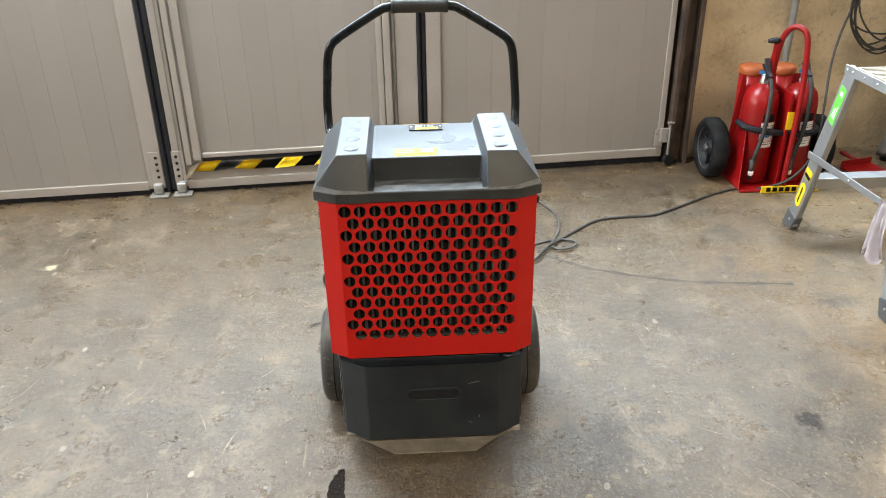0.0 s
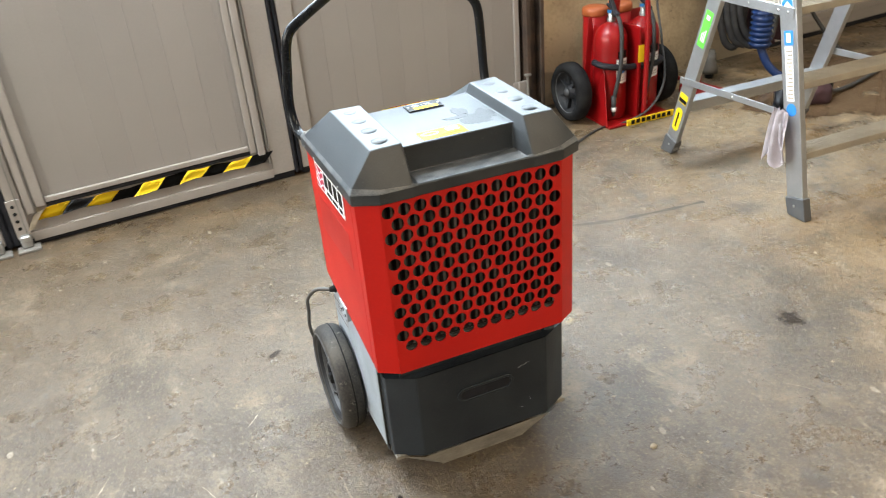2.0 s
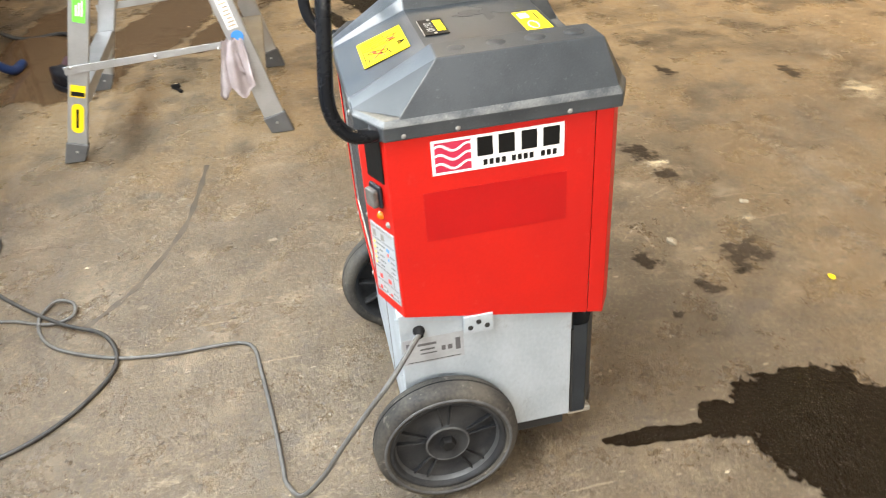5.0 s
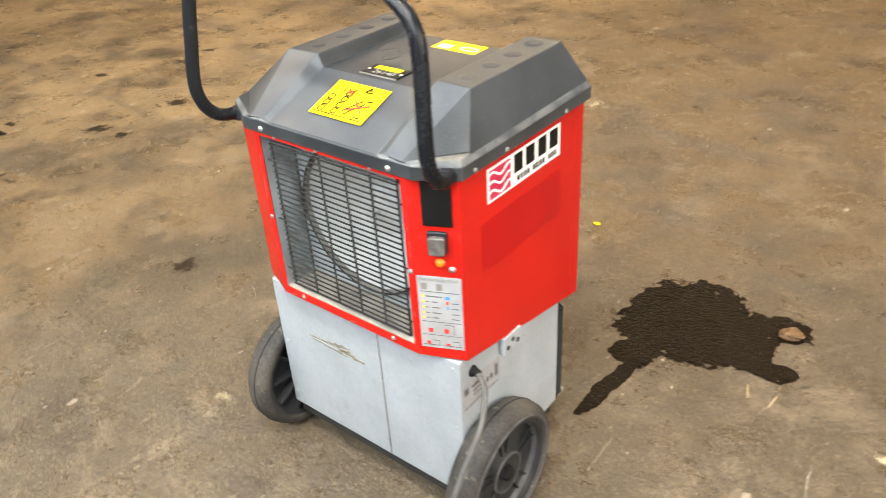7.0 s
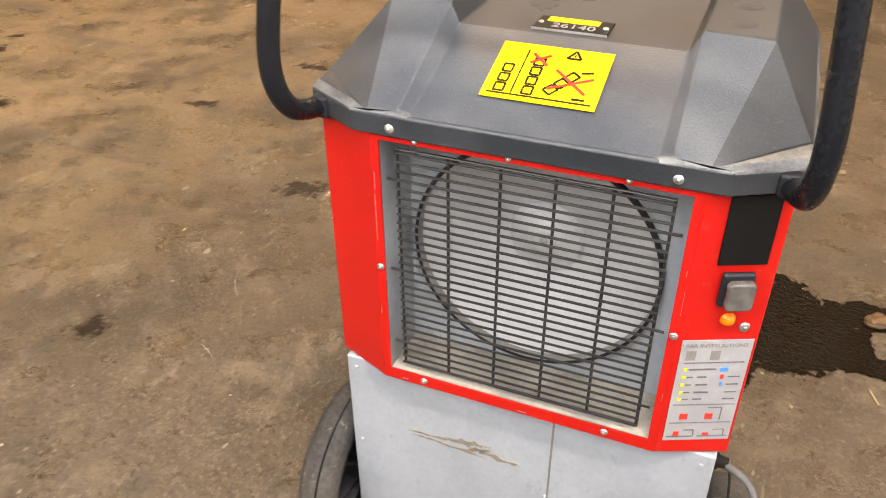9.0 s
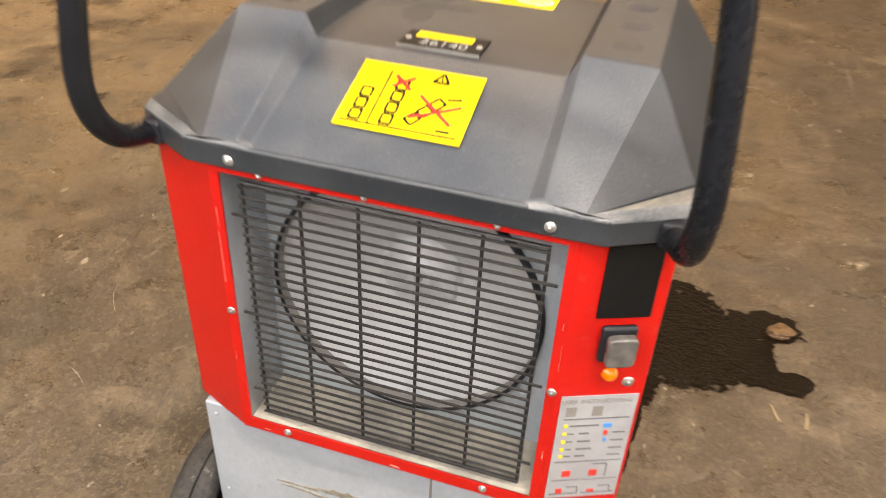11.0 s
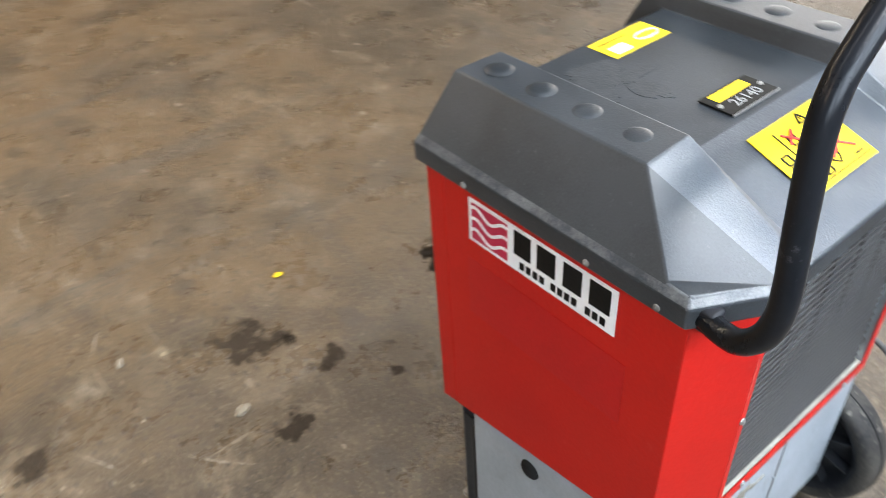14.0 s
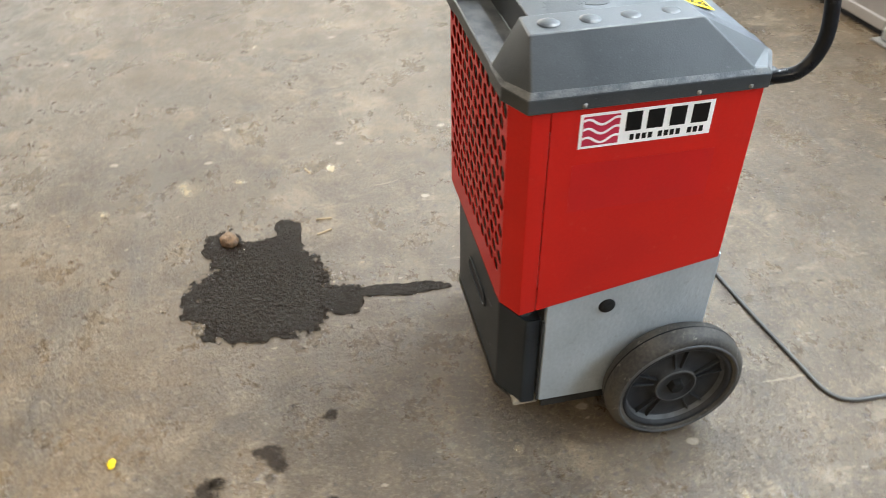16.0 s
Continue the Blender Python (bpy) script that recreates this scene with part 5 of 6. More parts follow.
part("cord_plug", lathe(bmesh.new(), [(0, -0.035), (0.009, -0.035), (0.018, -0.01), (0.02, 0.03), (0, 0.03)], axes((0.57, 1.685, 0.02), (0, 0, 1), (-0.75, -0.66, 0)), 16), CABLE, cord, "black rubber plug", smooth=True)
ext = thing("extension_cable", "black extension cable lying in loops and hanging from the wall", "cable")
part("cable", tube(bmesh.new(), [(2.42, 2.24, 0.98), (2.30, 2.20, 0.80), (2.20, 2.10, 0.58), (2.10, 1.90, 0.36), (2.00, 1.73, 0.20), (1.88, 1.68, 0.08), (1.74, 1.72, 0.012), (1.62, 1.74, 0.006), (1.45, 1.66, 0.006), (1.25, 1.53, 0.006), (1.12, 1.46, 0.006),
                                 (0.98, 1.45, 0.006), (0.84, 1.42, 0.006), (0.70, 1.30, 0.006), (0.56, 1.15, 0.014), (0.47, 1.02, 0.014), (0.34, 0.975, 0.006), (0.20, 1.04, 0.006), (0.09, 1.16, 0.006), (0.03, 1.34, 0.006), (0.07, 1.52, 0.006),
                                 (0.20, 1.66, 0.006), (0.32, 1.72, 0.008), (0.44, 1.735, 0.015)], 0.0062, 8, 8), CABLE, ext, smooth=True)
part("connector", lathe(bmesh.new(), [(0, -0.045), (0.012, -0.045), (0.019, -0.02), (0.024, 0.03), (0.024, 0.055), (0, 0.055)], axes((0.48, 1.725, 0.025), (0, 0, 1), (-0.3, 0.95, 0)), 16), CABLE, ext, "black rubber connector", smooth=True)

# ---- coil of cable on the wall ----
coil_thing = thing("cable_coil", "coil of black cable hung on the beige wall", "cable", GATES @ pose(2.52, -0.02, 0.81))
random.seed(7)
for i in range(7):
    a, b = 0.15 + 0.012 * i * random.uniform(0.4, 1.2), 0.23 + 0.014 * random.uniform(-2, 3)
    ph, off = random.uniform(0, 6), random.uniform(-0.03, 0.03)
    pts = [(a * math.cos(t) + 0.012 * math.sin(3 * t + ph) + off, -0.01 - 0.007 * i + 0.008 * math.sin(2 * t + ph), b * math.sin(t) - 0.02 * math.cos(t + ph) + 0.01 * i) for t in [k * math.pi / 8 for k in range(17)]]
    part("loop", tube(bmesh.new(), pts, 0.0050, 8, 4), CABLE, coil_thing, smooth=True)
part("hook", tube(bmesh.new(), [(0, 0.045, 0.24), (0, -0.05, 0.23), (0, -0.07, 0.255)], 0.007, 8, 4), RUST, coil_thing)

# ---- fire trolley ----
trolley = thing("fire_trolley", "red wheeled fire trolley standing by the beige wall", "trolley", pose(1.845, 1.84, 0))
part("base_tray", boxes((-0.205, 0.20, -0.14, 0.12, 0.0, 0.014)), EXRED, trolley, bevel=0.004)
lip = part("front_lip", boxes((-0.10, 0.20, -0.150, -0.1415, 0.0, 0.036)), YELLOW, trolley, "yellow front lip with black marks", bevel=0.002)
for i in range(8):
    x = -0.075 + i * 0.033
    part("mark", boxes((x, x + 0.022, -0.1522, -0.1502, 0.008, 0.030)), INK, lip)
part("back_plate", laid(prism(bmesh.new(), [(-0.23, 0.02), (0.22, 0.02), (0.19, 0.54), (-0.165, 0.54)], 0, 0.006), axes((0, 0.10, 0), (1, 0, 0), (0, 0.08, 1))), EXRED, trolley, bevel=0.002)
part("side_plate", laid(prism(bmesh.new(), [(-0.13, 0.015), (0.11, 0.015), (0.12, 0.50), (0.04, 0.50)], 0, 0.006), axes((-0.205, 0, 0), (0.08, 1, 0), (0.1, 0, 1))), EXRED, trolley, bevel=0.002)
part("divider", boxes((-0.008, 0.008, -0.10, 0.11, 0.014, 0.50)), EXRED, trolley, bevel=0.002)
part("lifting_frame", tube(bmesh.new(), [(-0.055, 0.06, 0.40), (-0.055, 0.04, 0.60), (-0.05, 0.02, 0.735), (-0.032, -0.01, 0.795), (-0.004, -0.045, 0.81), (0.024, -0.08, 0.77), (0.033, -0.10, 0.62), (0.028, -0.12, 0.42), (0.012, -0.135, 0.02)], 0.0140, 12, 8), EXRED, trolley, "bent red tube handle", smooth=True)
part("frame_post", tube(bmesh.new(), [(-0.075, 0.06, 0.30), (-0.06, 0.03, 0.74)], 0.017, 10, 1), EXRED, trolley)
part("knob", lathe(bmesh.new(), [(0, 0.03), (0.012, 0.03), (0.016, 0.01), (0.01, -0.03), (0, -0.03)], axes((-0.085, 0.02, 0.735), (0, 1, 0), (0, 0, 1)), 14), GASKET, trolley, smooth=True)
part("strap", tube(bmesh.new(), [(-0.20, 0.03, 0.325), (-0.185, -0.035, 0.318), (-0.11, -0.072, 0.305), (0.0, -0.070, 0.292), (0.09, -0.070, 0.285), (0.185, -0.03, 0.285), (0.205, 0.04, 0.29)], 0.017, 8, 6), GASKET, trolley, "black webbing strap")
part("small_sign", boxes((-0.012, 0.022, -0.1035, -0.1005, 0.32, 0.41)), YELLOW, trolley)
for x, r in ((-0.285, 0.16), (0.27, 0.16)):
    m = pose(1.90, 1.92, 0).inverted() @ axes((1.90 + x, 2.035, r), (0, -1 if x < 0 else 1, 0), (0, 0, 1))
    tw = part("wheel", lathe(bmesh.new(), [(0.112, -0.038), (0.14, -0.045), (0.157, -0.028), (0.16, 0.0), (0.157, 0.028), (0.14, 0.045), (0.112, 0.038)], m, 56, True), RUBBER, trolley, "worn black rubber tyre", smooth=True)
    tr = part("rim", lathe(bmesh.new(), [(0.112, 0.03), (0.106, 0.015), (0.098, -0.010), (0.04, -0.006), (0.034, 0.022), (0.02, 0.026), (0, 0.026)], m, 48), RIM, tw, smooth=True)
    part("rim_edge", lathe(bmesh.new(), [(0.109, 0.030), (0.112, 0.0335), (0.116, 0.0385)], m, 48), WORN, tr, smooth=True)
    part("hub_cap", lathe(bmesh.new(), [(0, 0.036), (0.018, 0.035), (0.022, 0.029)], m, 20), WORN, tr, smooth=True)
    for i in range(7):
        a = 2 * math.pi * i / 7
        part("rib", laid(stroke(bmesh.new(), (0.034 * math.cos(a), 0.034 * math.sin(a)), (0.104 * math.cos(a), 0.104 * math.sin(a)), 0.008, -0.012, 0.012), m), RIM, tr)
part("axle", tube(bmesh.new(), [(-0.28, 0.115, 0.15), (0.27, 0.115, 0.15)], 0.01, 10, 1), RIM, trolley)


def extinguisher(x, y, lean, label):
    """A powder extinguisher: cylinder, valve with lever and gauge, hose and labels."""
    e = thing("fire_extinguisher", label, "fire extinguisher", pose(x, y, 0.016, 0, lean, 0) @ Matrix.Diagonal((0.93, 0.93, 0.99, 1)), group="extinguishers on the trolley")
    part("cylinder", lathe(bmesh.new(), [(0, 0.0), (0.088, 0.0), (0.093, 0.01), (0.093, 0.03), (0.0955, 0.034), (0.0955, 0.40), (0.092, 0.438), (0.079, 0.472), (0.055, 0.496), (0.032, 0.508), (0.024, 0.514), (0, 0.514)], None, 56), EXRED, e, smooth=True)
    v = part("valve", lathe(bmesh.new(), [(0.022, 0.514), (0.024, 0.53), (0.018, 0.535), (0.018, 0.56), (0, 0.56)], None, 20), ZINC, e, "bright metal valve", smooth=True)
    part("lever", laid(boxes((-0.012, 0.012, -0.06, 0.05, 0.0, 0.014)), pose(0, -0.01, 0.575, 22)), GASKET, v, bevel=0.004)
    part("lever", laid(boxes((-0.014, 0.014, -0.055, 0.05, 0.0, 0.014)), pose(0.0, -0.01, 0.59, 55)), GASKET, v, bevel=0.004)
    part("gauge", lathe(bmesh.new(), [(0, 0.02), (0.014, 0.02), (0.016, 0.016), (0.016, 0.0)], axes((-0.018, -0.02, 0.545), (0, 1, 0), (0, 0, 1)), 18), ZINC, v, smooth=True)
    part("tag", laid(boxes((-0.03, 0.0, -0.001, 0.001, -0.008, 0.008)), pose(-0.022, -0.035, 0.575, 0, 10, 0)), BLUEINK, v)
    h = part("hose", tube(bmesh.new(), [(0.0, -0.018, 0.548), (0.004, -0.055, 0.55), (0.006, -0.090, 0.49), (0.0, -0.110, 0.38), (-0.012, -0.118, 0.28), (-0.030, -0.112, 0.18), (-0.040, -0.106, 0.12)], 0.0115, 10, 6), CABLE, e, "black rubber hose", smooth=True)
    part("nozzle", lathe(bmesh.new(), [(0, 0.0), (0.010, 0.0), (0.013, 0.05), (0.016, 0.11), (0, 0.11)], pose(-0.040, -0.106, 0.03), 14), CABLE, h, smooth=True)
    part("nozzle_ring", lathe(bmesh.new(), [(0.0125, 0), (0.0145, 0.003), (0.0145, 0.022), (0.0125, 0.025)], pose(-0.040, -0.106, 0.055), 14), WHITE, h, smooth=True)
    for a0, a1, z0, z1, m in ((-98, -58, 0.335, 0.375, INK), (-102, -52, 0.20, 0.332, WHITE), (-22, 20, 0.25, 0.36, WHITE)):
        bm = bmesh.new()
        k = 8
        rows = [[bm.verts.new((rr * math.cos(radians(a0 + (a1 - a0) * i / k)), rr * math.sin(radians(a0 + (a1 - a0) * i / k)), z)) for i in range(k + 1)] for rr, z in ((0.0962, z0), (0.0962, z1))]
        for i in range(k):
            bm.faces.new((rows[0][i], rows[0][i + 1], rows[1][i + 1], rows[1][i]))
        part("label", bm, m, e, smooth=True)
    part("label_emblem", lathe(bmesh.new(), [(0, 0.002), (0.018, 0.0015), (0.018, 0)], axes((0.0962 * math.cos(radians(-76)), 0.0962 * math.sin(radians(-76)), 0.27), (math.sin(radians(76)), math.cos(radians(76)), 0), (0, 0, 1)), 20), BLUEINK, e)
    bm = bmesh.new()
    for z in (0.215, 0.228, 0.30, 0.312):
        for i in range(5):
            a0 = -98 + i * 9
            q = [bm.verts.new((0.0968 * math.cos(radians(a)), 0.0968 * math.sin(radians(a)), zz)) for a, zz in ((a0, z), (a0 + 6.5, z), (a0 + 6.5, z + 0.004), (a0, z + 0.004))]
            bm.faces.new(q)
    part("label_print", bm, PIPE, e)
    return e


extinguisher(1.745, 1.865, 0, "red fire extinguisher with a black hose, strapped to the trolley")
extinguisher(1.945, 1.865, 0, "red fire extinguisher behind the trolley's tube handle")
for x in (1.745, 1.90):
    can = thing("sand_canister", "red canister with an orange lid behind the extinguishers", "canister", pose(x, 2.02, 0.018), group="canisters on the trolley")
    part("drum", lathe(bmesh.new(), [(0, 0), (0.062, 0), (0.063, 0.53), (0, 0.53)], None, 32), EXRED, can, smooth=True)
    part("lid", lathe(bmesh.new(), [(0.063, 0.515), (0.069, 0.52), (0.069, 0.548), (0.062, 0.558), (0, 0.561)], None, 32), ORANGE, can, "dull orange plastic lid", smooth=True)

# ---- platform ladder ----
ladder = thing("platform_ladder", "aluminium platform step ladder with stickers and a rag on it", "ladder", pose(1.722, -0.048, 0))
WIDTH = 0.80


def leg(x, foot, head, depth=0.085, wide=0.028):
    """A leaning channel-profile leg with a rubber shoe; foot and head are (y, z)."""
    d = Vector((0, head[0] - foot[0], head[1] - foot[1]))
    n = d.normalized()
    side = Vector((0, n.z, -n.y))
    L = d.length
    m = Matrix(((1, 0, 0, x), (0, side.y, n.y, foot[0]), (0, side.z, n.z, foot[1]), (0, 0, 0, 1)))
    g = part("leg", laid(boxes((-wide / 2, wide / 2, -depth / 2, depth / 2, 0.03, L)), m), ALU, ladder, bevel=0.004)
    shoe = bmesh.new()
    box(shoe, -wide / 2 - 0.006, wide / 2 + 0.006, -depth / 2 - 0.006, depth / 2 + 0.006, -0.03, 0.085)
    laid(shoe, m)
    for v in shoe.verts:
        if v.co.z < 0.035:
            v.co.z = 0.0
    part("shoe", shoe, FOOTRUB, g, "grey rubber shoe", bevel=0.006)
    part("shoe_rivet", lathe(bmesh.new(), [(0, 0.003), (0.005, 0.002), (0.006, 0)], m @ axes((-wide / 2 - 0.006, 0.0, 0.05), (0, -1, 0), (0, 0, 1)), 12), ZINC, g)
    return g, m


FRONT_FOOT, FRONT_TOP = (0.51, 0.0), (0.845, 1.45)
BACK_FOOT, BACK_TOP = (1.345, 0.0), (1.095, 0.80)
front_near, mf = leg(0.0, FRONT_FOOT, FRONT_TOP)
leg(WIDTH, FRONT_FOOT, FRONT_TOP)
back_near, mb = leg(0.0, BACK_FOOT, BACK_TOP, 0.075)
leg(WIDTH, BACK_FOOT, BACK_TOP, 0.075)


def front_y(z):
    return FRONT_FOOT[0] + (FRONT_TOP[0] - FRONT_FOOT[0]) * z / FRONT_TOP[1]


for z, d in ((0.27, 0.085), (0.54, 0.085)):
    y = front_y(z)
    st = part("step", boxes((0.0145, WIDTH - 0.0145, y - 0.045, y + 0.05, z - 0.03, z)), STEP, ladder, "worn ribbed aluminium step", bevel=0.003)
    for i in range(6):
        part("tread_rib", boxes((0.02, WIDTH - 0.02, y - 0.038 + i * 0.0155, y - 0.033 + i * 0.0155, z, z + 0.002)), STEP, st)
    for x in (0.03, WIDTH - 0.03):
        part("stay", tube(bmesh.new(), [(x, y - 0.02, z - 0.03), (x - 0.012 if x < 0.4 else x + 0.012, y - 0.035, z - 0.12)], 0.0035, 6, 1), ZINC, st)
plat = part("platform", boxes((0.0145, WIDTH - 0.0145, 0.685, 1.115, 0.775, 0.805)), STEP, ladder, "worn ribbed platform deck", bevel=0.003)
for i in range(22):
    part("tread_rib", boxes((0.02, WIDTH - 0.02, 0.695 + i * 0.0188, 0.702 + i * 0.0188, 0.805, 0.807)), STEP, plat)
for x in (-0.018, WIDTH + 0.014):
    pb = part("platform_bracket", boxes((x, x + 0.0035, 0.66, 1.14, 0.775, 0.812)), ALU, ladder, bevel=0.001)
    for y in (0.69, 0.74, 0.90, 0.99, 1.08, 1.12):
        screw((x, y, 0.793), (-1 if x < 0.3 else 1, 0, 0), pb, r=0.006)
    br = part("brace", prism(bmesh.new(), [(0.66, 0.395), (0.66, 0.42), (1.275, 0.40), (1.275, 0.368)], 0, 0.004, axes((x - 0.006 if x < 0.3 else x + 0.005, 0, 0), (0, 1, 0), (0, 0, 1))), ALU, ladder, "folding brace bar", bevel=0.001)
    for y in (0.69, 0.93, 1.25):
        screw((x - 0.007 if x < 0.3 else x + 0.010, y, 0.395), (-1 if x < 0.3 else 1, 0, 0), br, r=0.008)
part("back_rung", boxes((0.0145, WIDTH - 0.0145, 1.225, 1.30, 0.235, 0.285)), ALU, ladder, "perforated aluminium rear rung", bevel=0.004)
part("top_bar", boxes((0.0145, WIDTH - 0.0145, 0.81, 0.85, 1.40, 1.44)), ALU, ladder, bevel=0.003)


def on_leg(m, wide, v0, v1, z0, z1, material, name, label="", parent=None, lift=0.0):
    """A sticker on the leg's outer face, u across and z along the leg."""
    return part(name, laid(boxes((-wide / 2 - 0.0010 - lift, -wide / 2 - 0.0003 - lift, v0, v1, z0, z1)), m), material, parent, label)


g = on_leg(mb, 0.028, -0.024, 0.022, 0.585, 0.755, GREEN, "inspection_sticker", "green inspection sticker", back_near)
on_leg(mb, 0.028, -0.012, 0.010, 0.715, 0.735, WHITE, "sticker_mark", "", g, 0.001)
for i in range(3):
    on_leg(mb, 0.028, -0.014 + i * 0.010, -0.009 + i * 0.010, 0.61, 0.67 - 0.01 * i, WHITE, "sticker_mark", "", g, 0.001)
y1 = part("owner_sticker", laid(prism(bmesh.new(), rounded(0.046, 0.125, 0.0225), 0.0003, 0.001), mb @ axes((-0.014, 0.0, 0.195), (0, -1, 0), (0, 0, 1))), YELLOW, back_near, "yellow oval owner's sticker")
on_leg(mb, 0.028, -0.004, 0.005, 0.155, 0.235, INK, "sticker_bar", "", y1, 0.001)
y2 = on_leg(mb, 0.028, -0.027, 0.028, 0.285, 0.335, YELLOW, "number_label", "small yellow and black number label", back_near)
on_leg(mb, 0.028, -0.024, 0.025, 0.290, 0.308, INK, "sticker_bar", "", y2, 0.001)
a1 = on_leg(mf, 0.028, -0.028, 0.030, 0.815, 1.30, WHITE, "arrow_sticker", "long white sticker with blue arrows", front_near)
for z in (0.83, 0.875, 0.92, 0.965):
    bm = prism(bmesh.new(), [(-0.026, 0), (0, 0.024), (0.026, 0), (0.026, 0.022), (0, 0.046), (-0.026, 0.022)], 0.0018, 0.0024, mf @ axes((-0.014, 0.0, z), (0, -1, 0), (0, 0, 1)))
    part("arrow", bm, BLUEINK, a1)
on_leg(mf, 0.028, -0.026, 0.028, 1.04, 1.28, BLUEINK, "sticker_field", "", a1, 0.001)
b1 = on_leg(mf, 0.028, -0.022, 0.022, 0.690, 0.745, BLUEINK, "safety_sticker", "blue and white safety sticker", front_near)
on_leg(mf, 0.028, -0.010, 0.012, 0.70, 0.735, WHITE, "sticker_mark", "", b1, 0.001)
b2 = on_leg(mf, 0.028, -0.018, 0.022, 0.475, 0.685, WHITE, "guide_sticker", "pale guide sticker with small print", front_near)
for i in range(13):
    on_leg(mf, 0.028, -0.014, 0.016 - 0.004 * (i % 3), 0.485 + i * 0.015, 0.491 + i * 0.015, PALE, "sticker_bar", "", b2, 0.001)
part("round_sticker", lathe(bmesh.new(), [(0, 0.001), (0.025, 0.001), (0.025, 0.0003)], mf @ axes((-0.014, 0.0, 0.44), (0, -1, 0), (0, 0, 1)), 28), BLUEINK, front_near, "round blue sticker")

# rag over the brace
bm = bmesh.new()
random.seed(11)
for face in (0, 1):
    grid = []
    for i in range(13):
        t = i / 12
        row = []
        for j in range(11):
            u = j / 10 - 0.5
            spread = 0.05 + 0.07 * t
            row.append(bm.verts.new((-0.036 - 0.012 * face + 0.016 * math.sin(9 * u + 3 * t + face) * (0.3 + t), 0.645 + u * spread + 0.02 * t - 0.03 * face, 0.43 - (0.19 + 0.05 * math.sin(4 * u + face * 2)) * t + 0.006 * math.sin(14 * u))))
        grid.append(row)
    for i in range(12):
        for j in range(10):
            bm.faces.new((grid[i][j], grid[i + 1][j], grid[i + 1][j + 1], grid[i][j + 1]))
bmesh.ops.solidify(bm, geom=bm.faces[:], thickness=0.003)
rag = part("rag", bm, CLOTH, None, smooth=True)
rag.matrix_world = pose(1.722, -0.048, 0)
tagged(rag, "dirty white rag hanging from the ladder's brace", "rag")

# things on the platform
tin = thing("spray_can", "large pale metal spray can standing on the ladder platform", "can", pose(1.945, 0.825, 0.807))
part("body", lathe(bmesh.new(), [(0, 0), (0.042, 0), (0.044, 0.004), (0.044, 0.15), (0.040, 0.165), (0.028, 0.178), (0, 0.18)], None, 36), TIN, tin, smooth=True)
part("cap", lathe(bmesh.new(), [(0.022, 0.178), (0.024, 0.182), (0.022, 0.198), (0.012, 0.203), (0.010, 0.220), (0, 0.222)], None, 24), TIN, tin, smooth=True)
part("green_band", lathe(bmesh.new(), [(0.0444, 0.012), (0.0448, 0.014), (0.0448, 0.018), (0.0444, 0.020)], None, 36), GREEN, tin)
drill = thing("cordless_drill", "red and black cordless drill standing on its battery", "drill", pose(2.09, 0.80, 0.807, 0, 0, 20))
part("battery", boxes((-0.055, 0.055, -0.038, 0.038, 0.0, 0.045)), GASKET, drill, "black battery pack", bevel=0.008)
part("base", boxes((-0.052, 0.052, -0.036, 0.036, 0.045, 0.068)), EXRED, drill, bevel=0.008)
part("grip", tube(bmesh.new(), [(-0.01, 0, 0.06), (-0.015, 0, 0.11), (-0.02, 0, 0.17)], 0.019, 14, 4), EXRED, drill, smooth=True)
part("motor_housing", lathe(bmesh.new(), [(0, -0.08), (0.028, -0.075), (0.033, -0.05), (0.033, 0.04), (0.024, 0.06), (0.018, 0.10), (0, 0.10)], axes((-0.01, 0, 0.20), (0, 1, 0), (0, 0, 1)), 24), EXRED, drill, smooth=True)
part("badge", boxes((0.015, 0.045, -0.0385, -0.0375, 0.050, 0.062)), YELLOW, drill)
pan = thing("tool_case", "flat dark tool case on the ladder platform", "case", pose(2.33, 0.835, 0.807))
part("case", boxes((-0.11, 0.11, -0.06, 0.06, 0, 0.03)), GASKET, pan, bevel=0.012)
part("handle", tube(bmesh.new(), [(-0.04, -0.058, 0.015), (-0.035, -0.08, 0.015), (0.035, -0.08, 0.015), (0.04, -0.058, 0.015)], 0.006, 8, 3), GASKET, pan)

# ---- corner behind the ladder ----
vac = thing("suction_nozzle", "grey plastic suction nozzle and pipe leaning at the wall", "pipe", pose(2.62, 2.10, 0.03) @ Matrix.Diagonal((0.8, 0.8, 0.5, 1)))
part("nozzle", lathe(bmesh.new(), [(0, 0.0), (0.062, 0.0), (0.060, 0.06), (0.046, 0.15), (0.040, 0.18), (0.040, 0.24), (0.030, 0.245), (0.030, 0.28), (0, 0.28)], None, 28), NOZZLE, vac, smooth=True)
part("pipe", tube(bmesh.new(), [(0, 0, -0.06), (0.0, 0.0, 0.02)], 0.03, 14, 1), GASKET, vac, smooth=True)
hoses = thing("black_hoses", "thick black hoses hanging in loops", "hose", pose(2.80, 2.06, 0))
random.seed(3)
for i in range(4):
    x, w, d = -0.05 + 0.05 * i, 0.10 + 0.02 * i, 0.16 + 0.05 * random.random()
    part("hose", tube(bmesh.new(), [(x - w, 0.08, 1.35), (x - w, 0.05 - 0.02 * i, 0.55), (x - w * 0.7, 0.02 - 0.02 * i, d + 0.08), (x, -0.03 * i, d), (x + w * 0.7, 0.02 - 0.02 * i, d + 0.1), (x + w, 0.06 - 0.02 * i, 0.6), (x + w, 0.08, 1.35)], 0.021, 10, 8), CABLE, hoses, smooth=True)
blue = thing("blue_hose", "blue corrugated hose hanging in a coil", "hose", pose(2.80, 1.90, 0.22))
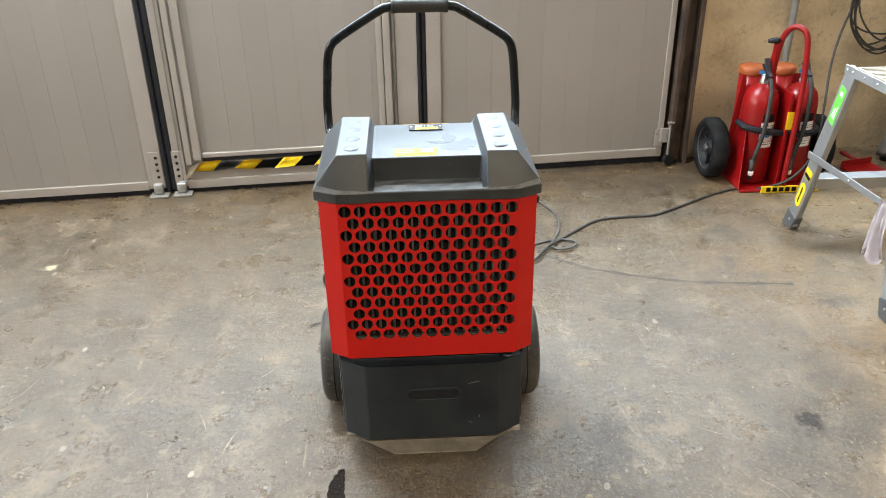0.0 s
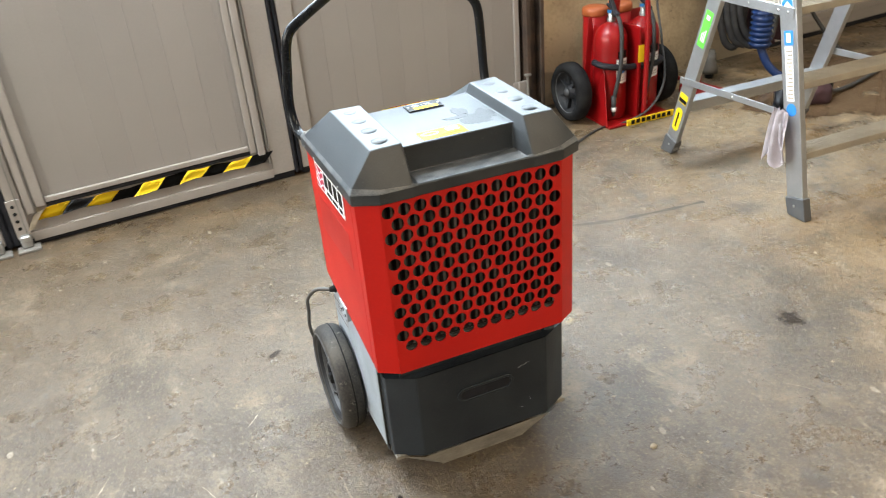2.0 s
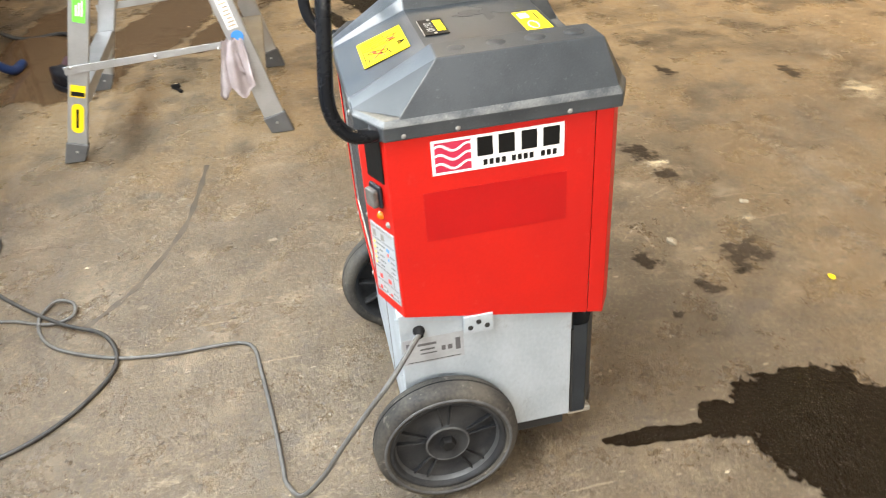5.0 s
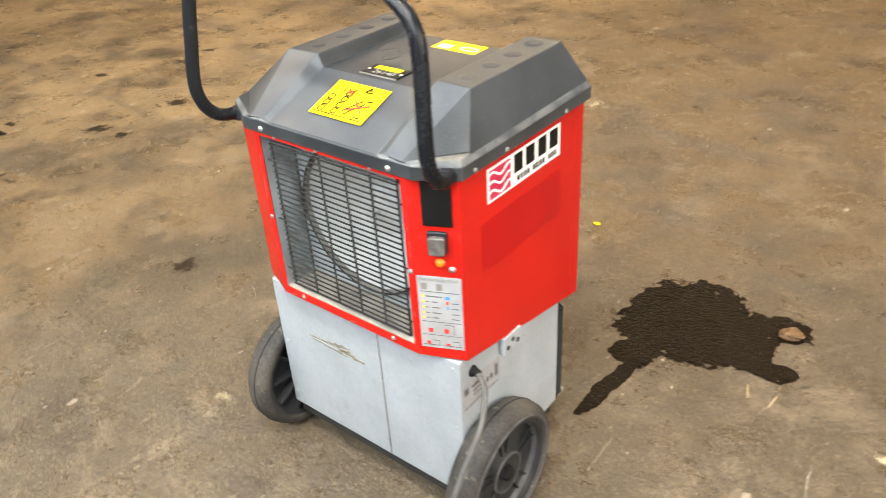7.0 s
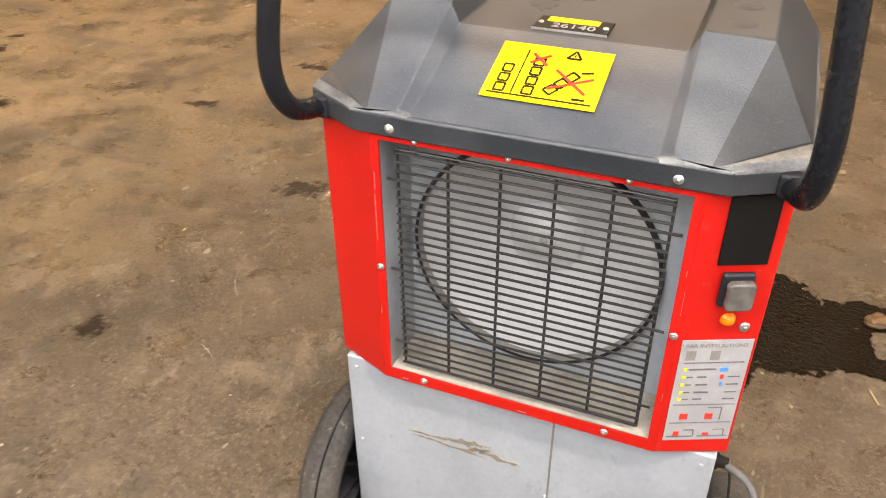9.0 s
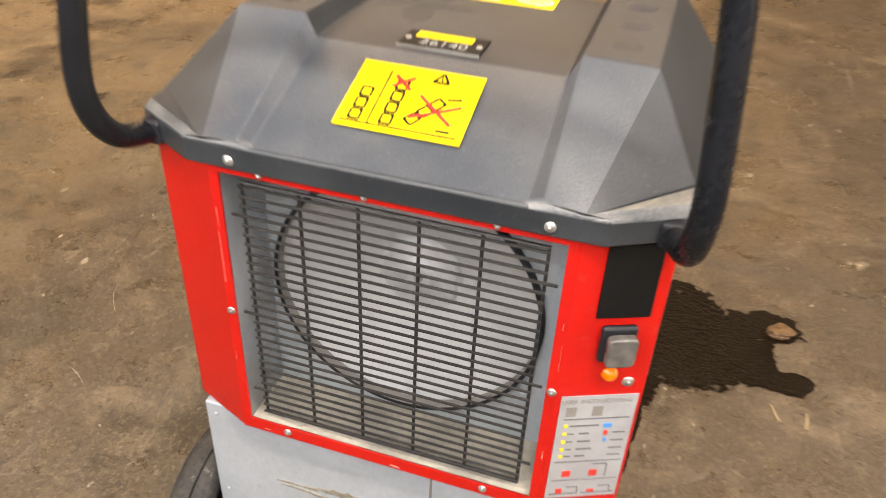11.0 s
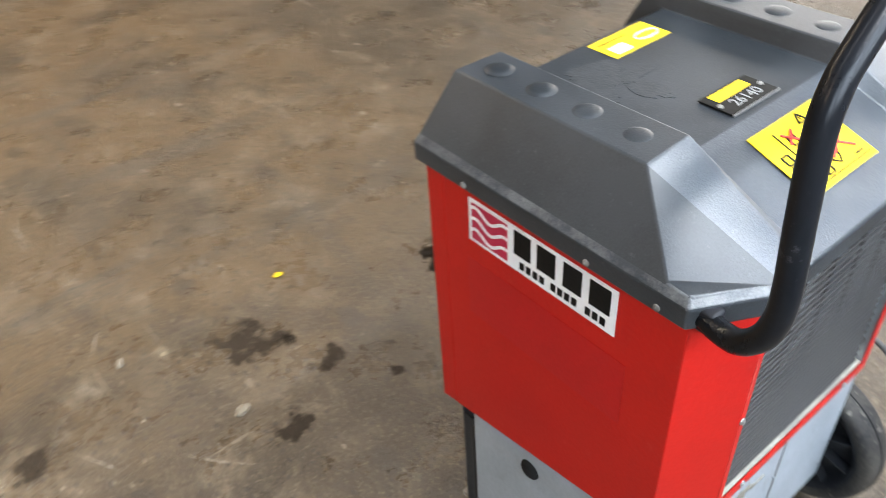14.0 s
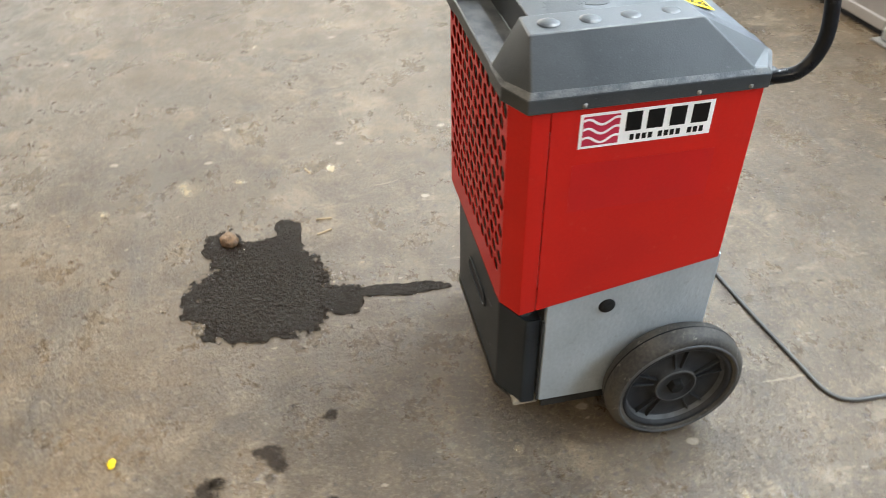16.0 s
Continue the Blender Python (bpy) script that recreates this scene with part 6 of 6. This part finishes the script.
for i in range(12):
    part("corrugation", lathe(bmesh.new(), [(0.052, -0.012), (0.066, 0.0), (0.052, 0.012)], pose(0, 0, 0.03 * i), 24), BLUEHOSE, blue, smooth=True)
part("core", lathe(bmesh.new(), [(0, -0.02), (0.054, -0.02), (0.054, 0.36), (0, 0.36)], None, 20), BLUEHOSE, blue, smooth=True)
part("hanging_loop", tube(bmesh.new(), [(0, 0, 0.34), (0.02, 0.06, 0.6), (0.05, 0.15, 1.15)], 0.03, 10, 6), BLUEHOSE, blue, smooth=True)
part("lower_end", tube(bmesh.new(), [(0, 0, -0.01), (0.03, -0.05, -0.12), (0.10, -0.10, -0.19), (0.22, -0.12, -0.195)], 0.024, 10, 6), BLUEHOSE, blue, smooth=True)


def crumpled(bm, rx, ry, rz, seed, k=10):
    """A lump with creased sides, its base on 0."""
    bmesh.ops.create_icosphere(bm, subdivisions=3, radius=1.0)
    for v in bm.verts:
        n = 1 + 0.28 * noise.noise(v.co * 1.7 + Vector((seed, 0, 0))) + 0.16 * noise.noise(v.co * 4.3 + Vector((0, seed, 0)))
        v.co = Vector((v.co.x * rx * n, v.co.y * ry * n, max(-0.02 / max(rz, 0.01), v.co.z * n * 0.9 + 0.45) * rz))
        v.co.z = max(0.0, v.co.z)
    return bm


coat = thing("hanging_cloth", "dark mauve cloth hanging on the wall behind the ladder", "cloth", pose(3.08, 2.12, 0))
bm = bmesh.new()
grid = []
for i in range(15):
    z = 1.3 - i * 0.085
    grid.append([bm.verts.new(((j / 12 - 0.5) * (0.22 + 0.10 * i / 14), 0.05 - 0.05 * math.sin(j * 1.4 + 0.2 * i) * (0.3 + 0.7 * i / 14), z)) for j in range(13)])
for i in range(14):
    for j in range(12):
        bm.faces.new((grid[i][j], grid[i][j + 1], grid[i + 1][j + 1], grid[i + 1][j]))
bmesh.ops.solidify(bm, geom=bm.faces[:], thickness=0.006)
part("cloth", bm, MAUVE, coat, smooth=True)
bag = part("cloth_bag", crumpled(bmesh.new(), 0.11, 0.08, 0.085, 5.0), MAUVE, None, smooth=True)
bag.matrix_world = pose(2.78, 1.45, 0)
tagged(bag, "crumpled mauve cloth bag lying on the wet floor", "bag")
strap = thing("bag_strap", "black strap and hose lying beside the cloth bag", "strap")
part("strap", tube(bmesh.new(), [(2.74, 1.47, 0.09), (2.78, 1.40, 0.15), (2.86, 1.40, 0.14), (2.92, 1.45, 0.03), (3.15, 1.50, 0.014), (3.5, 1.65, 0.014), (3.55, 1.95, 0.014), (3.45, 2.20, 0.30), (3.42, 2.24, 0.6)], 0.012, 8, 8), CABLE, strap, smooth=True)
dustpan = thing("dustpan", "red plastic dustpan under the ladder", "dustpan", pose(2.42, 1.92, 0, 0, 0, 15))
part("pan", laid(prism(bmesh.new(), [(-0.11, -0.09), (0.11, -0.09), (0.10, 0.08), (-0.10, 0.08)], 0.002, 0.012), pose(0, 0, 0, 4)), EXRED, dustpan, bevel=0.003)
part("rim", boxes((-0.10, 0.10, 0.078, 0.084, 0.004, 0.05)), EXRED, dustpan)
part("handle", tube(bmesh.new(), [(0, 0.08, 0.04), (0, 0.20, 0.05)], 0.012, 10, 1), EXRED, dustpan)
shoe = thing("work_boot", "black work shoe on the floor under the ladder", "shoe", pose(2.60, 1.48, 0, 0, 0, 40))
part("sole", prism(bmesh.new(), [(0.13 * math.cos(a), 0.045 * math.sin(a)) for a in [i * math.pi / 12 for i in range(24)]], 0, 0.025), GASKET, shoe)
part("upper", laid(crumpled(bmesh.new(), 0.12, 0.042, 0.07, 2.0), pose(0, 0, 0.024)), GASKET, shoe, smooth=True)
plank = thing("wood_batten", "broken pale wood batten on the floor", "wood", pose(2.36, 0.93, 0, 0, 0, 25))
part("batten", boxes((-0.04, 0.04, -0.008, 0.008, 0, 0.014)), RUBBER, plank, bevel=0.003)
part("splinter", laid(boxes((-0.022, 0.022, -0.006, 0.006, 0, 0.02)), pose(0.01, 0.004, 0.012, 0, 12, 40)), RUBBER, plank)
stool = thing("trestle", "dark steel trestle standing against the second gate", "trestle", pose(4.35, 2.2, 0))
for a, b in (((-0.14, 0, 0), (-0.06, 0, 0.9)), ((0.14, 0, 0), (0.06, 0, 0.9)), ((-0.06, 0, 0.9), (0.06, 0, 0.9)), ((-0.115, 0, 0.28), (0.115, 0, 0.28))):
    part("bar", tube(bmesh.new(), [a, b], 0.014, 8, 1), RUST, stool)

# ---- wet patches, stains and crumbs on the floor ----
patch("puddle", [(-0.33, -0.715, 0.185, 0.215, 0), (-0.46, -0.71, 0.14, 0.16, 0), (-0.585, -0.815, 0.078, 0.065, 0), (-0.615, -0.622, 0.072, 0.038, 15), (-0.54, -0.63, 0.06, 0.05, 0), (-0.285, -0.345, 0.026, 0.15, -6), (-0.285, -0.50, 0.065, 0.065, 0)],
      WET, "dark wet puddle with a trickle from the tank", "puddle", 0.0015, 0.007, 0.26, 15.0)
patch("puddle", [(2.9, 1.55, 0.55, 0.33, 5), (3.5, 1.1, 0.8, 0.28, -20), (3.2, 0.72, 0.45, 0.14, -25), (4.6, 0.9, 0.9, 0.35, 10), (4.1, 0.25, 0.55, 0.14, -30), (3.4, 1.75, 0.6, 0.25, 0)],
      WATER, "shallow standing water on the muddy floor", "puddle", 0.0015, 0.03, 0.35, 2.6)
for spots in ([(3.38, -0.11, 0.46, 0.095, 20), (3.42, -0.27, 0.11, 0.07, 30), (3.02, -0.25, 0.13, 0.05, 20)], [(3.18, 0.11, 0.30, 0.055, 20)]):
    patch("puddle", spots, WET, "small dark puddle on the muddy floor", "puddle", 0.0013, 0.012, 0.30, 9.0, group="small puddles")
for spots in ([(0.34, -0.90, 0.10, 0.06, 50), (0.28, -0.85, 0.06, 0.035, 0)], [(0.385, -0.59, 0.06, 0.045, 30)], [(0.205, -0.71, 0.055, 0.036, 20)], [(0.105, -0.565, 0.024, 0.016, 0)],
              [(1.05, -0.855, 0.11, 0.055, 10)], [(0.862, -0.887, 0.062, 0.048, 0)], [(0.25, -0.83, 0.03, 0.02, 0)], [(1.17, -0.067, 0.05, 0.05, 0)],
              [(-0.42, 0.60, 0.03, 0.014, 30)], [(2.467, -0.077, 0.024, 0.02, 0)], [(2.387, -0.053, 0.035, 0.018, 0)], [(2.376, 0.021, 0.035, 0.02, 0)], [(2.335, 0.088, 0.04, 0.022, 0)], [(2.381, 0.189, 0.016, 0.012, 0)], [(2.743, -0.18, 0.02, 0.014, 0)],
              [(3.60, -0.56, 0.07, 0.05, 60)], [(3.01, -0.38, 0.04, 0.03, 0)], [(3.26, -1.04, 0.05, 0.03, 0)], [(3.02, -1.44, 0.09, 0.07, 60)], [(3.07, -1.63, 0.05, 0.04, 60)], [(2.56, -0.58, 0.07, 0.055, 60)], [(2.39, -0.60, 0.045, 0.035, 60)], [(1.75, -1.3, 0.08, 0.04, 20)], [(1.55, -1.8, 0.10, 0.04, 0)], [(2.5, -1.0, 0.09, 0.05, 40)]):
    patch("oil_stain", spots, OIL, "dark oily stain soaked into the concrete", "stain", 0.001, 0.005, 0.62, 30.0, group="oil stains")
for spots in ([(0.95, -0.885, 0.035, 0.055, 20)], [(1.02, -2.04, 0.30, 0.11, 12), (0.82, -2.06, 0.26, 0.07, -10), (1.27, -1.97, 0.14, 0.10, 0)], [(0.51, -1.0, 0.045, 0.030, 0)], [(0.545, 0.287, 0.030, 0.026, 0)],
              [(-1.62, 1.14, 0.05, 0.03, 0)], [(-0.90, -0.93, 0.055, 0.04, 30)], [(-0.82, -1.19, 0.045, 0.03, 0)], [(-0.91, -0.76, 0.032, 0.02, 60)], [(-0.92, -0.46, 0.04, 0.022, 20)], [(0.529, 0.277, 0.03, 0.022, 0)], [(0.294, -0.164, 0.022, 0.016, 0)]):
    patch("dust_splash", spots, SPLASH, "pale dried splash of plaster on the floor", "stain", 0.0012, 0.007, 0.75, 24.0, group="plaster splashes")
SCRATCH = mat("pale_scratch", (0.48, 0.43, 0.35), (0.24, 0.20, 0.15), 0.8, 0.9, scale=60, fine=200)
random.seed(17)
for x, y, turn, L in ((-1.0, 0.2, 60, 0.06), (-0.95, 0.42, 25, 0.05), (-0.62, -0.05, 75, 0.07), (-1.35, 0.26, 70, 0.08), (-0.80, -0.30, 100, 0.06), (-0.55, 0.30, 50, 0.05), (-1.15, -0.10, 75, 0.05), (-0.72, 0.05, 115, 0.05), (0.55, -0.62, 130, 0.09),
                      (0.75, -0.80, 118, 0.07), (0.95, -0.35, 125, 0.06), (0.62, -1.15, 60, 0.06), (1.45, -1.15, 80, 0.16), (1.05, -1.45, 35, 0.18), (0.62, -1.75, 85, 0.14), (0.85, -0.10, 150, 0.05)):
    sc = thing("floor_scratch", "thin pale scratch in the concrete surface", "scratch", pose(x, y, 0.0006, 0, 0, turn), group="floor scratches")
    bend, bm, rows = random.uniform(-0.16, 0.16), bmesh.new(), []
    for i in range(15):
        u = (i / 14 - 0.5) * 2
        w = 0.0017 * (1 - u * u) * random.uniform(0.1, 1.4) + 0.0001
        v = bend * L * u * u + random.uniform(-0.0012, 0.0012)
        rows.append([bm.verts.new((L * u, v - w, 0)), bm.verts.new((L * u, v + w, 0))])
    for p, q in zip(rows, rows[1:]):
        bm.faces.new((p[0], q[0], q[1], p[1]))
    part("scratch", bm, SCRATCH, sc)
mark = thing("floor_mark", "thin dark curved drag mark on the concrete", "mark")
bm = bmesh.new()
line = smooth_line([(0.53, 1.10, 0), (0.65, 1.00, 0), (0.76, 0.935, 0), (1.02, 0.835, 0), (1.25, 0.795, 0), (1.50, 0.768, 0)], 10)
edge_pts = []
for i, q in enumerate(line):
    d = (line[min(i + 1, len(line) - 1)] - line[max(i - 1, 0)]).normalized()
    w = 0.009 + 0.003 * math.sin(i * 0.9)
    edge_pts.append([bm.verts.new((q.x - s * d.y * w, q.y + s * d.x * w, 0.0007)) for s in (-1, 1)])
for a, b in zip(edge_pts, edge_pts[1:]):
    bm.faces.new((a[0], a[1], b[1], b[0]))
part("drag_line", bm, OIL_LINE, mark)


def crumb(name, m, rx, ry, rz, seed, material, label, category, group=""):
    ob = part(name, crumpled(bmesh.new(), rx, ry, rz, seed), material, None, smooth=False)
    ob.matrix_world = m
    return tagged(ob, label, category, group)


crumb("paper_scrap", pose(0.144, -1.06, 0.0005), 0.014, 0.009, 0.004, 1.0, YELLOW, "small torn yellow paper scrap on the floor", "paper")
crumb("stone_chip", pose(0.445, -0.705, 0, 0, 0, 20), 0.020, 0.012, 0.012, 2.0, PALE, "pale stone chip on the floor", "stone", "stone chips")
crumb("mud_lump", pose(-0.605, -0.80, 0.001, 0, 0, 30), 0.036, 0.026, 0.015, 3.0, BROWN, "wet brown lump of mud in the puddle", "mud")
crumb("stone_chip", pose(0.60, -1.04, 0, 0, 0, 60), 0.016, 0.008, 0.008, 6.0, PALE, "pale stone chip on the floor", "stone", "stone chips")
crumb("stone_chip", pose(0.42, -0.35, 0, 0, 0, 10), 0.010, 0.008, 0.007, 8.0, PALE, "pale stone chip on the floor", "stone", "stone chips")
for x, y, turn, L in ((-0.928, -0.542, 25, 0.018), (-0.587, -0.516, -70, 0.024), (-0.652, -0.512, -95, 0.024)):
    sp = thing("wood_splinter", "thin pale wood splinter on the floor", "splinter", pose(x, y, 0, 0, 0, turn), group="wood splinters")
    part("splinter", boxes((-L, L, -0.0025, 0.0025, 0.0, 0.004)), WOOD, sp)

random.seed(21)
bm = bmesh.new()
for i in range(300):
    x, y, r = random.uniform(-2.4, 3.4), random.uniform(-3.2, 1.85), random.uniform(0.0015, 0.0045) * (1.6 if random.random() < 0.08 else 1)
    if abs(x) < 0.36 and abs(y) < 0.36:
        continue
    a, e = random.uniform(0, 3.14), random.uniform(0.8, 2.6)
    c, s = math.cos(a), math.sin(a)
    q = [bm.verts.new((x + c * u * r * e - s * v * r, y + s * u * r * e + c * v * r, 0)) for u, v in ((-1, -0.6), (0.2, -1), (1, 0.3), (-0.3, 1))]
    t = bm.verts.new((x, y, r * 0.9))
    for j in range(4):
        bm.faces.new((q[j], q[(j + 1) % 4], t))
grit = part("floor_grit", bm, PALE)
tagged(grit, "scattered pale grit and splinters on the concrete", "grit", kind="stuff")
